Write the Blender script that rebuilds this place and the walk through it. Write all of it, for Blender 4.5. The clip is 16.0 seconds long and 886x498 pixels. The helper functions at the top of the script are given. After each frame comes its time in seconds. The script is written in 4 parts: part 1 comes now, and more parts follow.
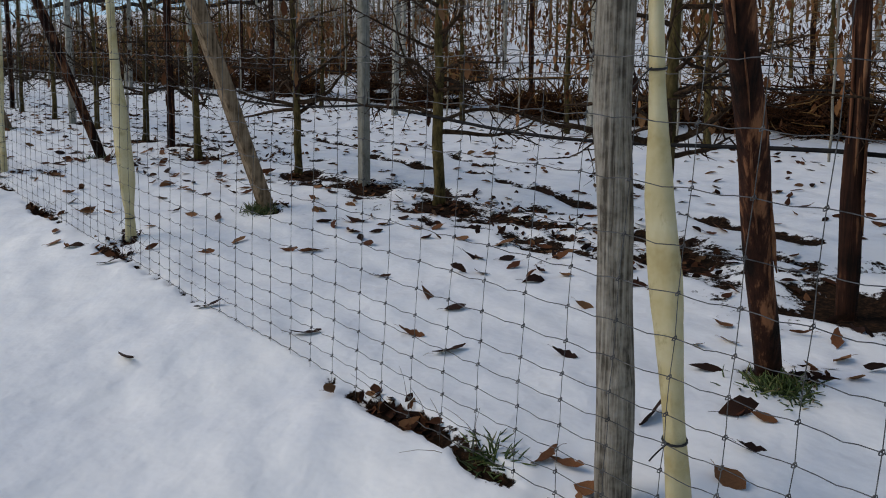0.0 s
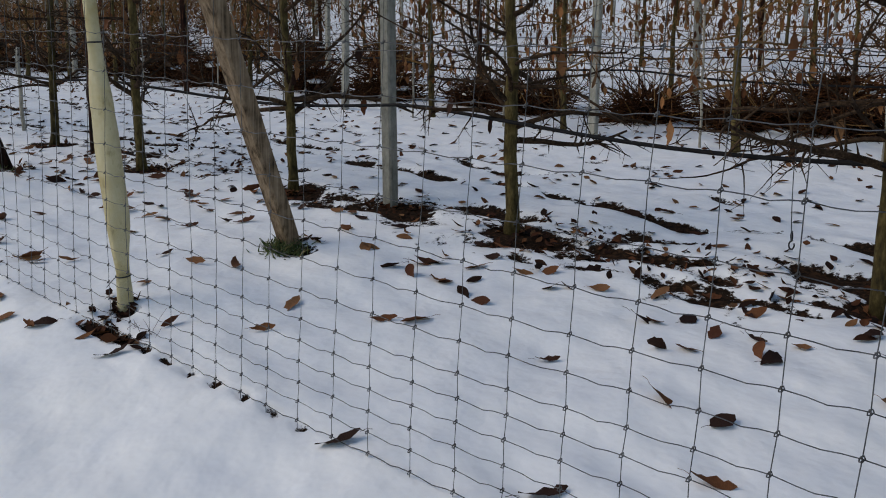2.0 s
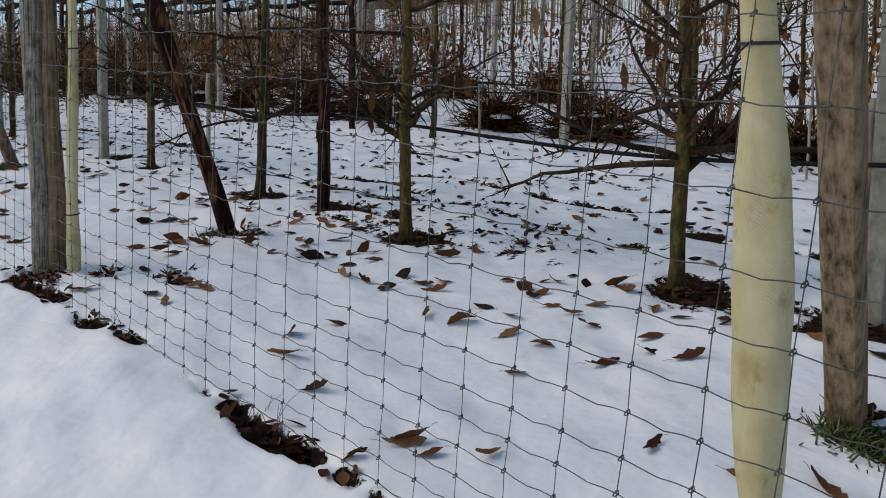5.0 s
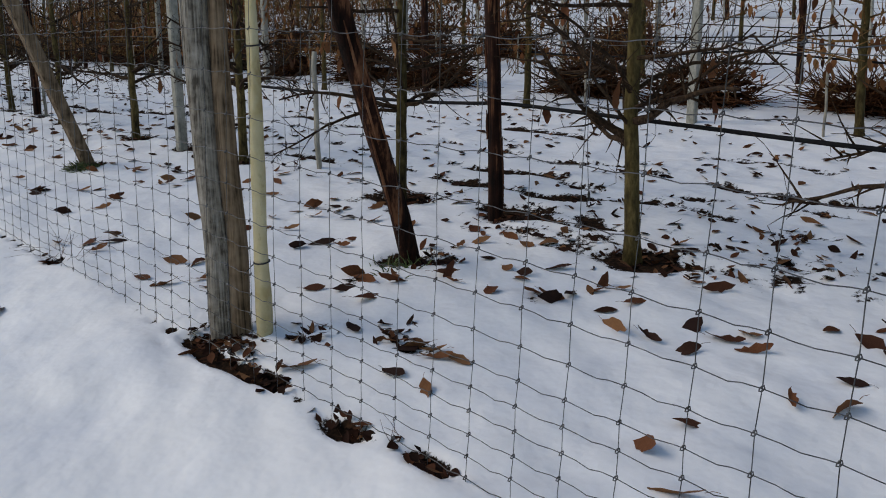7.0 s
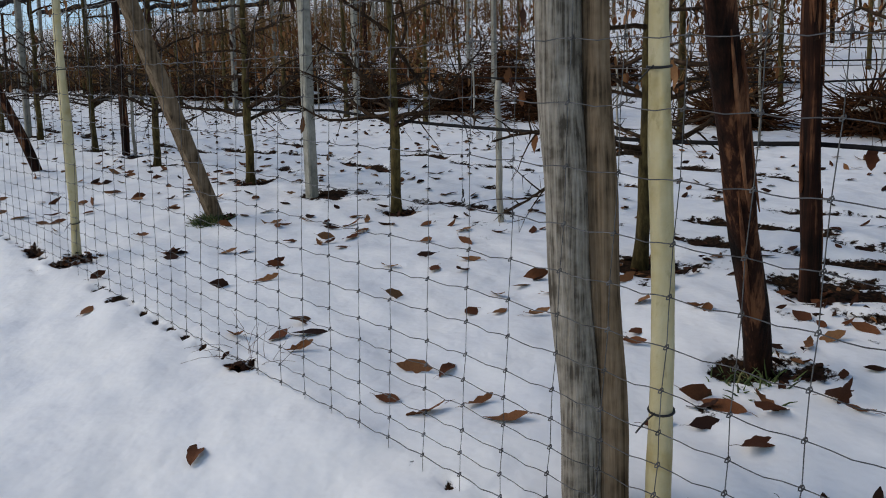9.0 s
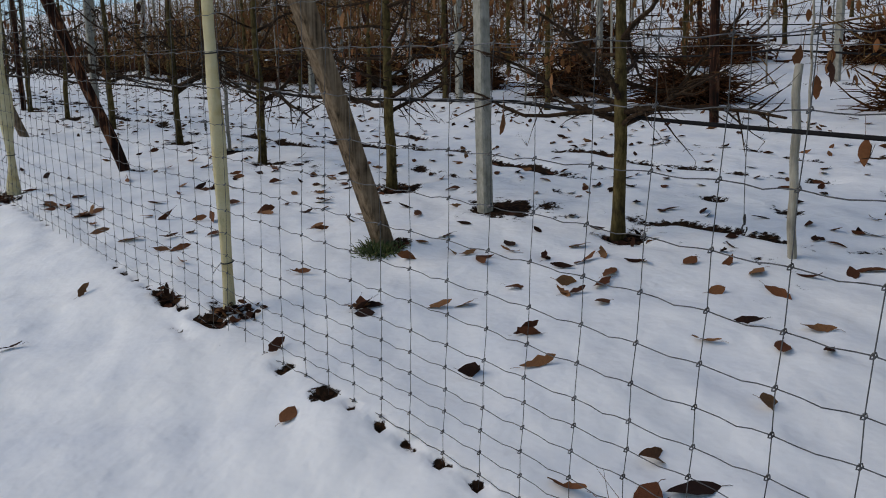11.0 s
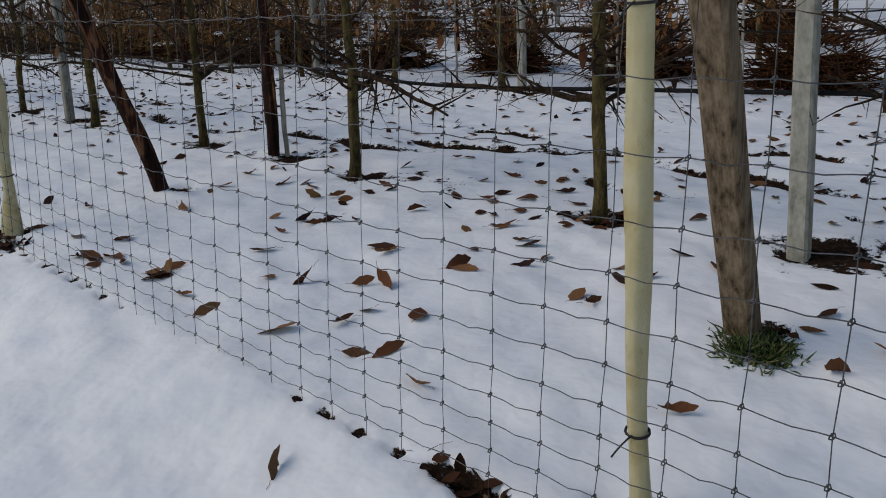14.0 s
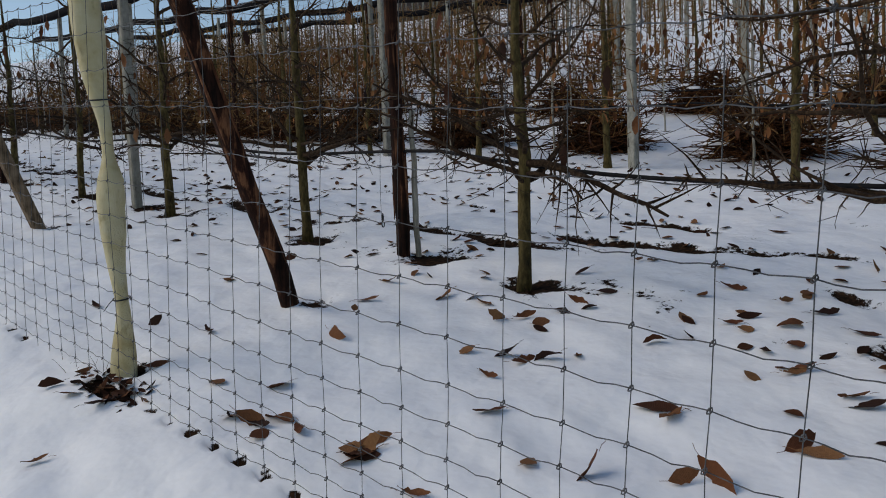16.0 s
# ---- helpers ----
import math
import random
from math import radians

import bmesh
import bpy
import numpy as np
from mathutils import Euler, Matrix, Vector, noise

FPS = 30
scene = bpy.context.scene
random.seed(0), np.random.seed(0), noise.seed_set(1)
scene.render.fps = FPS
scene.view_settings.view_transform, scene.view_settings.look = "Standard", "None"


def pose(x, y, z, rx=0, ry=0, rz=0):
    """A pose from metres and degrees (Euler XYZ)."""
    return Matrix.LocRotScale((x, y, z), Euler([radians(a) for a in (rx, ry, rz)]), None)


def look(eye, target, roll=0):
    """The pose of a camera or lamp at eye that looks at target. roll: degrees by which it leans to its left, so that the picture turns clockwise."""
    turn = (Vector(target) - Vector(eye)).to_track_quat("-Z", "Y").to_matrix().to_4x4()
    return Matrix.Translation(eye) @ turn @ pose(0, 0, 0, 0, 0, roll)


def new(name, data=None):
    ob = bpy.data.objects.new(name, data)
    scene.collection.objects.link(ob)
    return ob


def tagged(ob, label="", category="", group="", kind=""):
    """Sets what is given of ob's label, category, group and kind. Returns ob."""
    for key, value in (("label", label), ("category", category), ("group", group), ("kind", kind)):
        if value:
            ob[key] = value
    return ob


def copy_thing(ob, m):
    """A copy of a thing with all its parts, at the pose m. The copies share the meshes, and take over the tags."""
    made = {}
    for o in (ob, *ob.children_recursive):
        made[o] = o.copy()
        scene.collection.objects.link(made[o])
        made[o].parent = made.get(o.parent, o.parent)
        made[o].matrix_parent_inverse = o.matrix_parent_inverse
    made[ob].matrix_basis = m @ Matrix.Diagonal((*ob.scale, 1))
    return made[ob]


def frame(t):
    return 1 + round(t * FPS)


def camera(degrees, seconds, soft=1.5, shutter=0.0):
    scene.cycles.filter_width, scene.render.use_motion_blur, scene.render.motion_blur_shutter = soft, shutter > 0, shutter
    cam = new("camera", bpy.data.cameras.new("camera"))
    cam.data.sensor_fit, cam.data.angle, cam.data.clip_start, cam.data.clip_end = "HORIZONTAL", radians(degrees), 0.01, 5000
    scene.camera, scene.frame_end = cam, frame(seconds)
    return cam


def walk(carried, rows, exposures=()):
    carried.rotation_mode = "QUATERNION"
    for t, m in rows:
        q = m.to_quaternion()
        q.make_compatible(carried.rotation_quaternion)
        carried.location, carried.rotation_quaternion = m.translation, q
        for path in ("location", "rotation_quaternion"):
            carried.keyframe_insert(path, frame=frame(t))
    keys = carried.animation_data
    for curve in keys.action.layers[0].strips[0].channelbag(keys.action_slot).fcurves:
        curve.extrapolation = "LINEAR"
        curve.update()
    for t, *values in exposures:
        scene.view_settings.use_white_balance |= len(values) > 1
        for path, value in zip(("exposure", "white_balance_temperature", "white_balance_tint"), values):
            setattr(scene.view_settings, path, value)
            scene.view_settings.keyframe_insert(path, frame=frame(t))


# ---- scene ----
cam = camera(64.0, 16.0, soft=1.0)
PATH = [
    (0, (-1.352, 1.439, 1.243), (-0.056, 2.846, 0.66), -1.2),
    (0.5, (-1.289, 1.867, 1.251), (0.109, 3.15, 0.62), -0.3),
    (1, (-1.293, 2.35, 1.215), (0.275, 3.454, 0.646), 2.1),
    (1.5, (-1.343, 2.749, 1.221), (0.213, 3.881, 0.674), 1.7),
    (2, (-1.309, 3.202, 1.222), (0.207, 4.35, 0.602), -0.0),
    (2.5, (-1.322, 3.704, 1.205), (0.237, 4.777, 0.557), 1.6),
    (3, (-1.274, 4.093, 1.157), (0.272, 5.224, 0.583), 0.8),
    (3.5, (-1.196, 4.555, 1.182), (0.33, 5.734, 0.651), -0.8),
    (4, (-1.178, 5.018, 1.137), (0.352, 6.161, 0.543), 1.2),
    (4.5, (-1.15, 5.407, 1.099), (0.3, 6.69, 0.599), 0.0),
    (5, (-1.076, 5.791, 1.107), (0.336, 7.102, 0.572), 0.2),
    (5.2, (-1.088, 5.961, 1.117), (0.333, 7.268, 0.595), 1.1),
    (7.3, (-1.218, 7.497, 1.244), (0.158, 8.786, 0.576), -2.0),
    (7.5, (-1.203, 7.652, 1.212), (0.186, 8.944, 0.577), -1.7),
    (8, (-1.16, 8.074, 1.227), (0.186, 9.403, 0.577), -2.6),
    (8.5, (-1.199, 8.512, 1.216), (0.196, 9.807, 0.602), -1.9),
    (9, (-1.235, 8.888, 1.219), (0.109, 10.252, 0.639), -2.8),
    (9.5, (-1.176, 9.346, 1.213), (0.133, 10.723, 0.588), -2.2),
    (9.7, (-1.161, 9.481, 1.213), (0.103, 10.915, 0.627), -4.2),
    (11.8, (-1.174, 11.22, 1.219), (0.123, 12.595, 0.564), -2.5),
    (12, (-1.16, 11.342, 1.206), (0.156, 12.72, 0.598), -2.9),
    (12.5, (-1.114, 11.802, 1.193), (0.183, 13.178, 0.543), -2.8),
    (13, (-1.139, 12.22, 1.166), (0.191, 13.567, 0.522), -0.9),
    (13.5, (-1.15, 12.567, 1.212), (0.225, 13.868, 0.567), -2.0),
    (14, (-1.132, 12.979, 1.17), (0.263, 14.234, 0.479), -3.0),
    (14.5, (-1.159, 13.306, 1.178), (0.231, 14.614, 0.579), -2.3),
    (15, (-1.17, 13.678, 1.201), (0.268, 14.917, 0.571), -1.3),
    (15.5, (-1.112, 14.056, 1.192), (0.32, 15.317, 0.594), -3.8),
    (16, (-1.068, 14.365, 1.21), (0.361, 15.67, 0.705), -3.3),
]
# The orchard lies on a slope: the plan is drawn on the slope, UP is the plumb line as seen from it.
UP = (0.15, 0.12, 1.0)
TILT = Vector(UP).rotation_difference(Vector((0, 0, 1))).to_matrix().to_4x4()
walk(cam, [(t, TILT @ look(eye, target, roll)) for t, eye, target, roll in PATH], [(0.0, 0.0, 7250, 10), (3.0, 0.05, 7250, 10), (5.0, 0.15, 7250, 10), (7.5, 0.03, 7250, 10), (9.5, 0.17, 7250, 10), (12.0, -0.13, 7250, 10), (16.0, -0.04, 7250, 10)])

# ---- light ----
SUN_ELEV, SUN_AZ = 38.0, 318.0
world = bpy.data.worlds.new("world")
scene.world = world
world.use_nodes = True
wn = world.node_tree.nodes
sky = wn.new("ShaderNodeTexSky")
sky.sky_type = 'NISHITA'
sky.sun_disc = False
sky.sun_elevation = radians(SUN_ELEV)
sky.sun_rotation = radians(SUN_AZ)
sky.air_density, sky.dust_density, sky.ozone_density = 1.1, 0.15, 2.0
wn["Background"].inputs["Strength"].default_value = 0.12
world.node_tree.links.new(sky.outputs["Color"], wn["Background"].inputs["Color"])
sun_data = bpy.data.lights.new("sun", 'SUN')
sun_data.energy, sun_data.angle, sun_data.color = 1.5, radians(40), (1.0, 0.91, 0.8)
sun = new("sun", sun_data)
a, e = radians(SUN_AZ), radians(SUN_ELEV)
sun.matrix_world = look((0, 0, 30), (-math.sin(a) * math.cos(e), -math.cos(a) * math.cos(e), 30 - math.sin(e)))

rng = np.random.default_rng(7)


# ---- materials ----
def material(name, rough=0.8, metal=0.0, spec=0.3):
    m = bpy.data.materials.new(name)
    m.use_nodes = True
    b = m.node_tree.nodes["Principled BSDF"]
    b.inputs["Roughness"].default_value = rough
    b.inputs["Metallic"].default_value = metal
    b.inputs["Specular IOR Level"].default_value = spec
    return m, m.node_tree.nodes, m.node_tree.links, b


def ramp(nodes, links, fac, stops):
    r = nodes.new("ShaderNodeValToRGB")
    while len(r.color_ramp.elements) < len(stops):
        r.color_ramp.elements.new(0.5)
    for el, (p, c) in zip(r.color_ramp.elements, stops):
        el.position, el.color = p, (*c, 1)
    links.new(fac, r.inputs["Fac"])
    return r.outputs["Color"]


def noise_tex(nodes, links, vec, scale, detail=4.0, rough=0.55, stretch=None):
    n = nodes.new("ShaderNodeTexNoise")
    n.inputs["Scale"].default_value, n.inputs["Detail"].default_value, n.inputs["Roughness"].default_value = scale, detail, rough
    if stretch:
        mp = nodes.new("ShaderNodeMapping")
        mp.inputs["Scale"].default_value = stretch
        links.new(vec, mp.inputs["Vector"])
        vec = mp.outputs["Vector"]
    links.new(vec, n.inputs["Vector"])
    return n.outputs["Fac"]


def mix(nodes, links, fac, c1, c2, mode='MIX'):
    m = nodes.new("ShaderNodeMix")
    m.data_type, m.blend_type = 'RGBA', mode
    for sock, v in ((m.inputs[0], fac), (m.inputs[6], c1), (m.inputs[7], c2)):
        if isinstance(v, (int, float)):
            sock.default_value = v
        elif isinstance(v, tuple):
            sock.default_value = (*v, 1)
        else:
            links.new(v, sock)
    return m.outputs[2]


def math_node(nodes, links, op, a_in, b_in):
    m = nodes.new("ShaderNodeMath")
    m.operation = op
    for sock, v in ((m.inputs[0], a_in), (m.inputs[1], b_in)):
        if isinstance(v, (int, float)):
            sock.default_value = v
        else:
            links.new(v, sock)
    return m.outputs[0]


def bump(nodes, links, b, height, strength, dist):
    n = nodes.new("ShaderNodeBump")
    n.inputs["Strength"].default_value, n.inputs["Distance"].default_value = strength, dist
    links.new(height, n.inputs["Height"])
    links.new(n.outputs["Normal"], b.inputs["Normal"])


def obj_coords(nodes):
    return nodes.new("ShaderNodeTexCoord").outputs["Object"]


def obj_random(nodes):
    return nodes.new("ShaderNodeObjectInfo").outputs["Random"]


def bark_material(name, dark, mid, light, scale=30.0, stretch=(1, 1, 0.12), strength=0.7, dist=0.006, per_island=False, stops=(0.36, 0.52, 0.68)):
    m, n, l, b = material(name, 0.9, 0, 0.12)
    v = obj_coords(n)
    f = noise_tex(n, l, v, scale, 5, 0.65, stretch)
    g = noise_tex(n, l, v, scale * 0.18, 3, 0.6)
    s = math_node(n, l, 'ADD', math_node(n, l, 'MULTIPLY', f, 0.65), math_node(n, l, 'MULTIPLY', g, 0.4))
    col = ramp(n, l, s, [(stops[0], dark), (stops[1], mid), (stops[2], light)])
    rnd = n.new("ShaderNodeNewGeometry").outputs["Random Per Island"] if per_island else obj_random(n)
    k = math_node(n, l, 'ADD', math_node(n, l, 'MULTIPLY', rnd, 0.5), 0.75)
    hs = n.new("ShaderNodeHueSaturation")
    l.new(k, hs.inputs["Value"])
    l.new(col, hs.inputs["Color"])
    l.new(hs.outputs["Color"], b.inputs["Base Color"])
    bump(n, l, b, f, strength, dist)
    return m


TRUNK = bark_material("apple_bark", (0.016, 0.012, 0.007), (0.06, 0.046, 0.018), (0.13, 0.10, 0.042), 45, (1, 1, 0.35))
TWIG = bark_material("apple_twig", (0.008, 0.005, 0.003), (0.03, 0.018, 0.011), (0.085, 0.055, 0.034), 60, (1, 1, 1), 0.3, 0.002, True)
BRUSH = bark_material("cut_brush", (0.008, 0.004, 0.003), (0.045, 0.018, 0.008), (0.17, 0.07, 0.027), 40, (1, 1, 1), 0.3, 0.002, True)
DARKBARK = bark_material("dark_bark_post", (0.005, 0.003, 0.0025), (0.028, 0.011, 0.007), (0.15, 0.066, 0.034), 30, (1, 1, 0.05), 1.0, 0.014, False, (0.42, 0.56, 0.64))
# Young shoots, and a brightened version of TWIG for the rear trees.
SHOOT_AND_LIT_TWIG = bark_material("shoot_and_lit_rear_twig", (0.035, 0.019, 0.008), (0.145, 0.08, 0.03), (0.28, 0.158, 0.062), 30, (1, 1, 1), 0.2, 0.002, True)
STRIP = bark_material("peeling_bark", (0.014, 0.006, 0.004), (0.085, 0.034, 0.018), (0.22, 0.11, 0.06), 40, (1, 1, 0.08), 0.8, 0.006)
GREYWOOD = bark_material("weathered_wood", (0.06, 0.052, 0.043), (0.19, 0.174, 0.15), (0.31, 0.29, 0.26), 110, (1, 1, 0.025), 1.0, 0.012, False, (0.42, 0.53, 0.68))
BROWNWOOD = bark_material("brown_wood", (0.035, 0.025, 0.016), (0.15, 0.108, 0.071), (0.265, 0.2, 0.14), 60, (1, 1, 0.025), 0.9, 0.008, False, (0.38, 0.5, 0.66))
CONCRETE = bark_material("grey_concrete", (0.13, 0.13, 0.112), (0.24, 0.236, 0.208), (0.33, 0.322, 0.288), 35, (1, 1, 0.5), 0.35, 0.002)
STICK = bark_material("support_stick", (0.13, 0.12, 0.10), (0.25, 0.235, 0.2), (0.36, 0.34, 0.29), 50, (1, 1, 0.1), 0.5, 0.003)


def sleeve_material():
    m, n, l, b = material("cream_sleeve", 0.6, 0, 0.3)
    v = obj_coords(n)
    f = noise_tex(n, l, v, 7, 4, 0.6)
    g = noise_tex(n, l, v, 60, 3, 0.6, (1, 1, 0.2))
    col = ramp(n, l, f, [(0.3, (0.4, 0.32, 0.15)), (0.45, (0.53, 0.47, 0.28)), (0.7, (0.64, 0.6, 0.42))])
    col = mix(n, l, math_node(n, l, 'MULTIPLY', g, 0.35), col, (0.36, 0.27, 0.11))
    stain = noise_tex(n, l, v, 16, 5, 0.7, (1, 1, 0.5))
    col = mix(n, l, ramp(n, l, stain, [(0.58, (0, 0, 0)), (0.7, (0.6, 0.6, 0.6))]), col, (0.22, 0.17, 0.07))
    l.new(col, b.inputs["Base Color"])
    w = n.new("ShaderNodeTexWave")
    w.inputs["Scale"].default_value, w.inputs["Distortion"].default_value = 260, 2.0
    w.bands_direction = 'DIAGONAL'
    l.new(v, w.inputs["Vector"])
    bump(n, l, b, math_node(n, l, 'ADD', math_node(n, l, 'MULTIPLY', w.outputs["Fac"], 0.1), math_node(n, l, 'ADD', f, math_node(n, l, 'MULTIPLY', stain, 0.6))), 0.7, 0.008)
    b.inputs["Subsurface Weight"].default_value = 0.0
    return m


def wire_material():
    m, n, l, b = material("galvanised_wire", 0.55, 0.8, 0.4)
    f = noise_tex(n, l, obj_coords(n), 30, 3)
    l.new(ramp(n, l, f, [(0.3, (0.04, 0.042, 0.046)), (0.7, (0.14, 0.145, 0.155))]), b.inputs["Base Color"])
    return m


def plain(name, c1, c2, rough, scale=20, metal=0.0, spec=0.3):
    m, n, l, b = material(name, rough, metal, spec)
    f = noise_tex(n, l, obj_coords(n), scale, 4)
    l.new(ramp(n, l, f, [(0.3, c1), (0.7, c2)]), b.inputs["Base Color"])
    bump(n, l, b, f, 0.3, 0.002)
    return m


def leaf_material():
    m, n, l, b = material("dead_leaf", 0.8, 0, 0.12)
    v = obj_coords(n)
    col = ramp(n, l, obj_random(n), [(0.0, (0.014, 0.008, 0.008)), (0.2, (0.03, 0.015, 0.011)), (0.35, (0.12, 0.042, 0.02)), (0.6, (0.2, 0.085, 0.037)), (0.85, (0.29, 0.15, 0.07)), (1.0, (0.08, 0.028, 0.016))])
    f = noise_tex(n, l, v, 90, 4)
    col = mix(n, l, math_node(n, l, 'MULTIPLY', f, 0.6), col, (0.045, 0.018, 0.011))
    w = n.new("ShaderNodeTexWave")
    w.inputs["Scale"].default_value, w.inputs["Distortion"].default_value = 60, 2.0
    l.new(v, w.inputs["Vector"])
    l.new(col, b.inputs["Base Color"])
    bump(n, l, b, math_node(n, l, 'ADD', f, math_node(n, l, 'MULTIPLY', w.outputs["Fac"], 0.1)), 0.8, 0.004)
    return m


def litter_material():
    m, n, l, b = material("leaf_litter", 0.85, 0, 0.06)
    isl = n.new("ShaderNodeNewGeometry").outputs["Random Per Island"]
    col = ramp(n, l, isl, [(0.0, (0.01, 0.006, 0.005)), (0.4, (0.035, 0.014, 0.009)), (0.7, (0.12, 0.046, 0.022)), (1.0, (0.26, 0.13, 0.06))])
    f = noise_tex(n, l, obj_coords(n), 60, 4)
    l.new(mix(n, l, math_node(n, l, 'MULTIPLY', f, 0.7), col, (0.03, 0.015, 0.01)), b.inputs["Base Color"])
    bump(n, l, b, f, 0.5, 0.003)
    return m


def dry_leaf_material():
    m, n, l, b = material("dry_hanging_leaf", 0.8, 0, 0.1)
    isl = n.new("ShaderNodeNewGeometry").outputs["Random Per Island"]
    col = ramp(n, l, isl, [(0.0, (0.05, 0.02, 0.011)), (0.4, (0.15, 0.058, 0.024)), (1.0, (0.34, 0.16, 0.065))])
    f = noise_tex(n, l, obj_coords(n), 60, 4)
    l.new(mix(n, l, math_node(n, l, 'MULTIPLY', f, 0.5), col, (0.06, 0.025, 0.013)), b.inputs["Base Color"])
    return m


def grass_material():
    m, n, l, b = material("grass", 0.6, 0, 0.3)
    isl = n.new("ShaderNodeNewGeometry").outputs["Random Per Island"]
    l.new(ramp(n, l, isl, [(0.0, (0.02, 0.035, 0.01)), (0.5, (0.05, 0.085, 0.022)), (0.8, (0.09, 0.12, 0.035)), (1.0, (0.2, 0.16, 0.08))]), b.inputs["Base Color"])
    return m


def ground_material():
    m, n, l, b = material("snow_ground", 0.55, 0, 0.25)
    v = obj_coords(n)
    big = noise_tex(n, l, v, 2.4, 4, 0.6)
    fine = noise_tex(n, l, v, 26, 6, 0.7)
    mid = noise_tex(n, l, v, 6, 3, 0.45)
    grain = noise_tex(n, l, v, 160, 2, 0.6)
    snow = ramp(n, l, big, [(0.3, (0.76, 0.785, 0.835)), (0.5, (0.85, 0.862, 0.885)), (0.7, (0.89, 0.892, 0.9))])
    snow = mix(n, l, math_node(n, l, 'MULTIPLY', mid, 0.2), snow, (0.6, 0.64, 0.72))
    lit = noise_tex(n, l, v, 38, 6, 0.75)
    soil = ramp(n, l, lit, [(0.28, (0.006, 0.0045, 0.0035)), (0.5, (0.02, 0.013, 0.009)), (0.62, (0.055, 0.028, 0.016)), (0.75, (0.03, 0.026, 0.012))])
    at = n.new("ShaderNodeAttribute")
    at.attribute_name = "bare"
    s = math_node(n, l, 'ADD', at.outputs["Fac"], math_node(n, l, 'MULTIPLY', math_node(n, l, 'SUBTRACT', fine, 0.5), 1.1))
    s = math_node(n, l, 'ADD', s, math_node(n, l, 'MULTIPLY', math_node(n, l, 'SUBTRACT', mid, 0.5), 1.1))
    mr = n.new("ShaderNodeMapRange")
    mr.interpolation_type = 'SMOOTHSTEP'
    mr.inputs["From Min"].default_value, mr.inputs["From Max"].default_value = 0.46, 0.56
    l.new(s, mr.inputs["Value"])
    l.new(mix(n, l, mr.outputs["Result"], snow, soil), b.inputs["Base Color"])
    # wet soil is dull, snow has a faint gloss
    l.new(math_node(n, l, 'ADD', math_node(n, l, 'MULTIPLY', mr.outputs["Result"], 0.4), 0.58), b.inputs["Roughness"])
    l.new(math_node(n, l, 'SUBTRACT', 0.22, math_node(n, l, 'MULTIPLY', mr.outputs["Result"], 0.2)), b.inputs["Specular IOR Level"])
    h = math_node(n, l, 'ADD', math_node(n, l, 'MULTIPLY', mid, 0.9), math_node(n, l, 'MULTIPLY', fine, 0.025))
    h = math_node(n, l, 'ADD', h, math_node(n, l, 'MULTIPLY', grain, 0.008))
    h = math_node(n, l, 'SUBTRACT', h, math_node(n, l, 'MULTIPLY', mr.outputs["Result"], 0.35))
    bump(n, l, b, h, 0.5, 0.05)
    return m


DRYLEAF = dry_leaf_material()
SLEEVE, WIRE, LEAF, LITTER, GRASS, SNOW = sleeve_material(), wire_material(), leaf_material(), litter_material(), grass_material(), ground_material()
TIE = plain("black_tie", (0.01, 0.01, 0.011), (0.025, 0.025, 0.027), 0.45)
PIPE = plain("black_pipe", (0.004, 0.004, 0.005), (0.014, 0.014, 0.016), 0.7, 12, 0.0, 0.12)
NET = plain("black_net", (0.004, 0.004, 0.005), (0.014, 0.014, 0.017), 0.95, 30, 0.0, 0.05)
CAP_SNOW = plain("heap_snow", (0.78, 0.8, 0.84), (0.88, 0.885, 0.9), 0.6, 12, 0.0, 0.2)
HILL = plain("wooded_hillside", (0.012, 0.010, 0.010), (0.06, 0.045, 0.04), 1.0, 0.22)


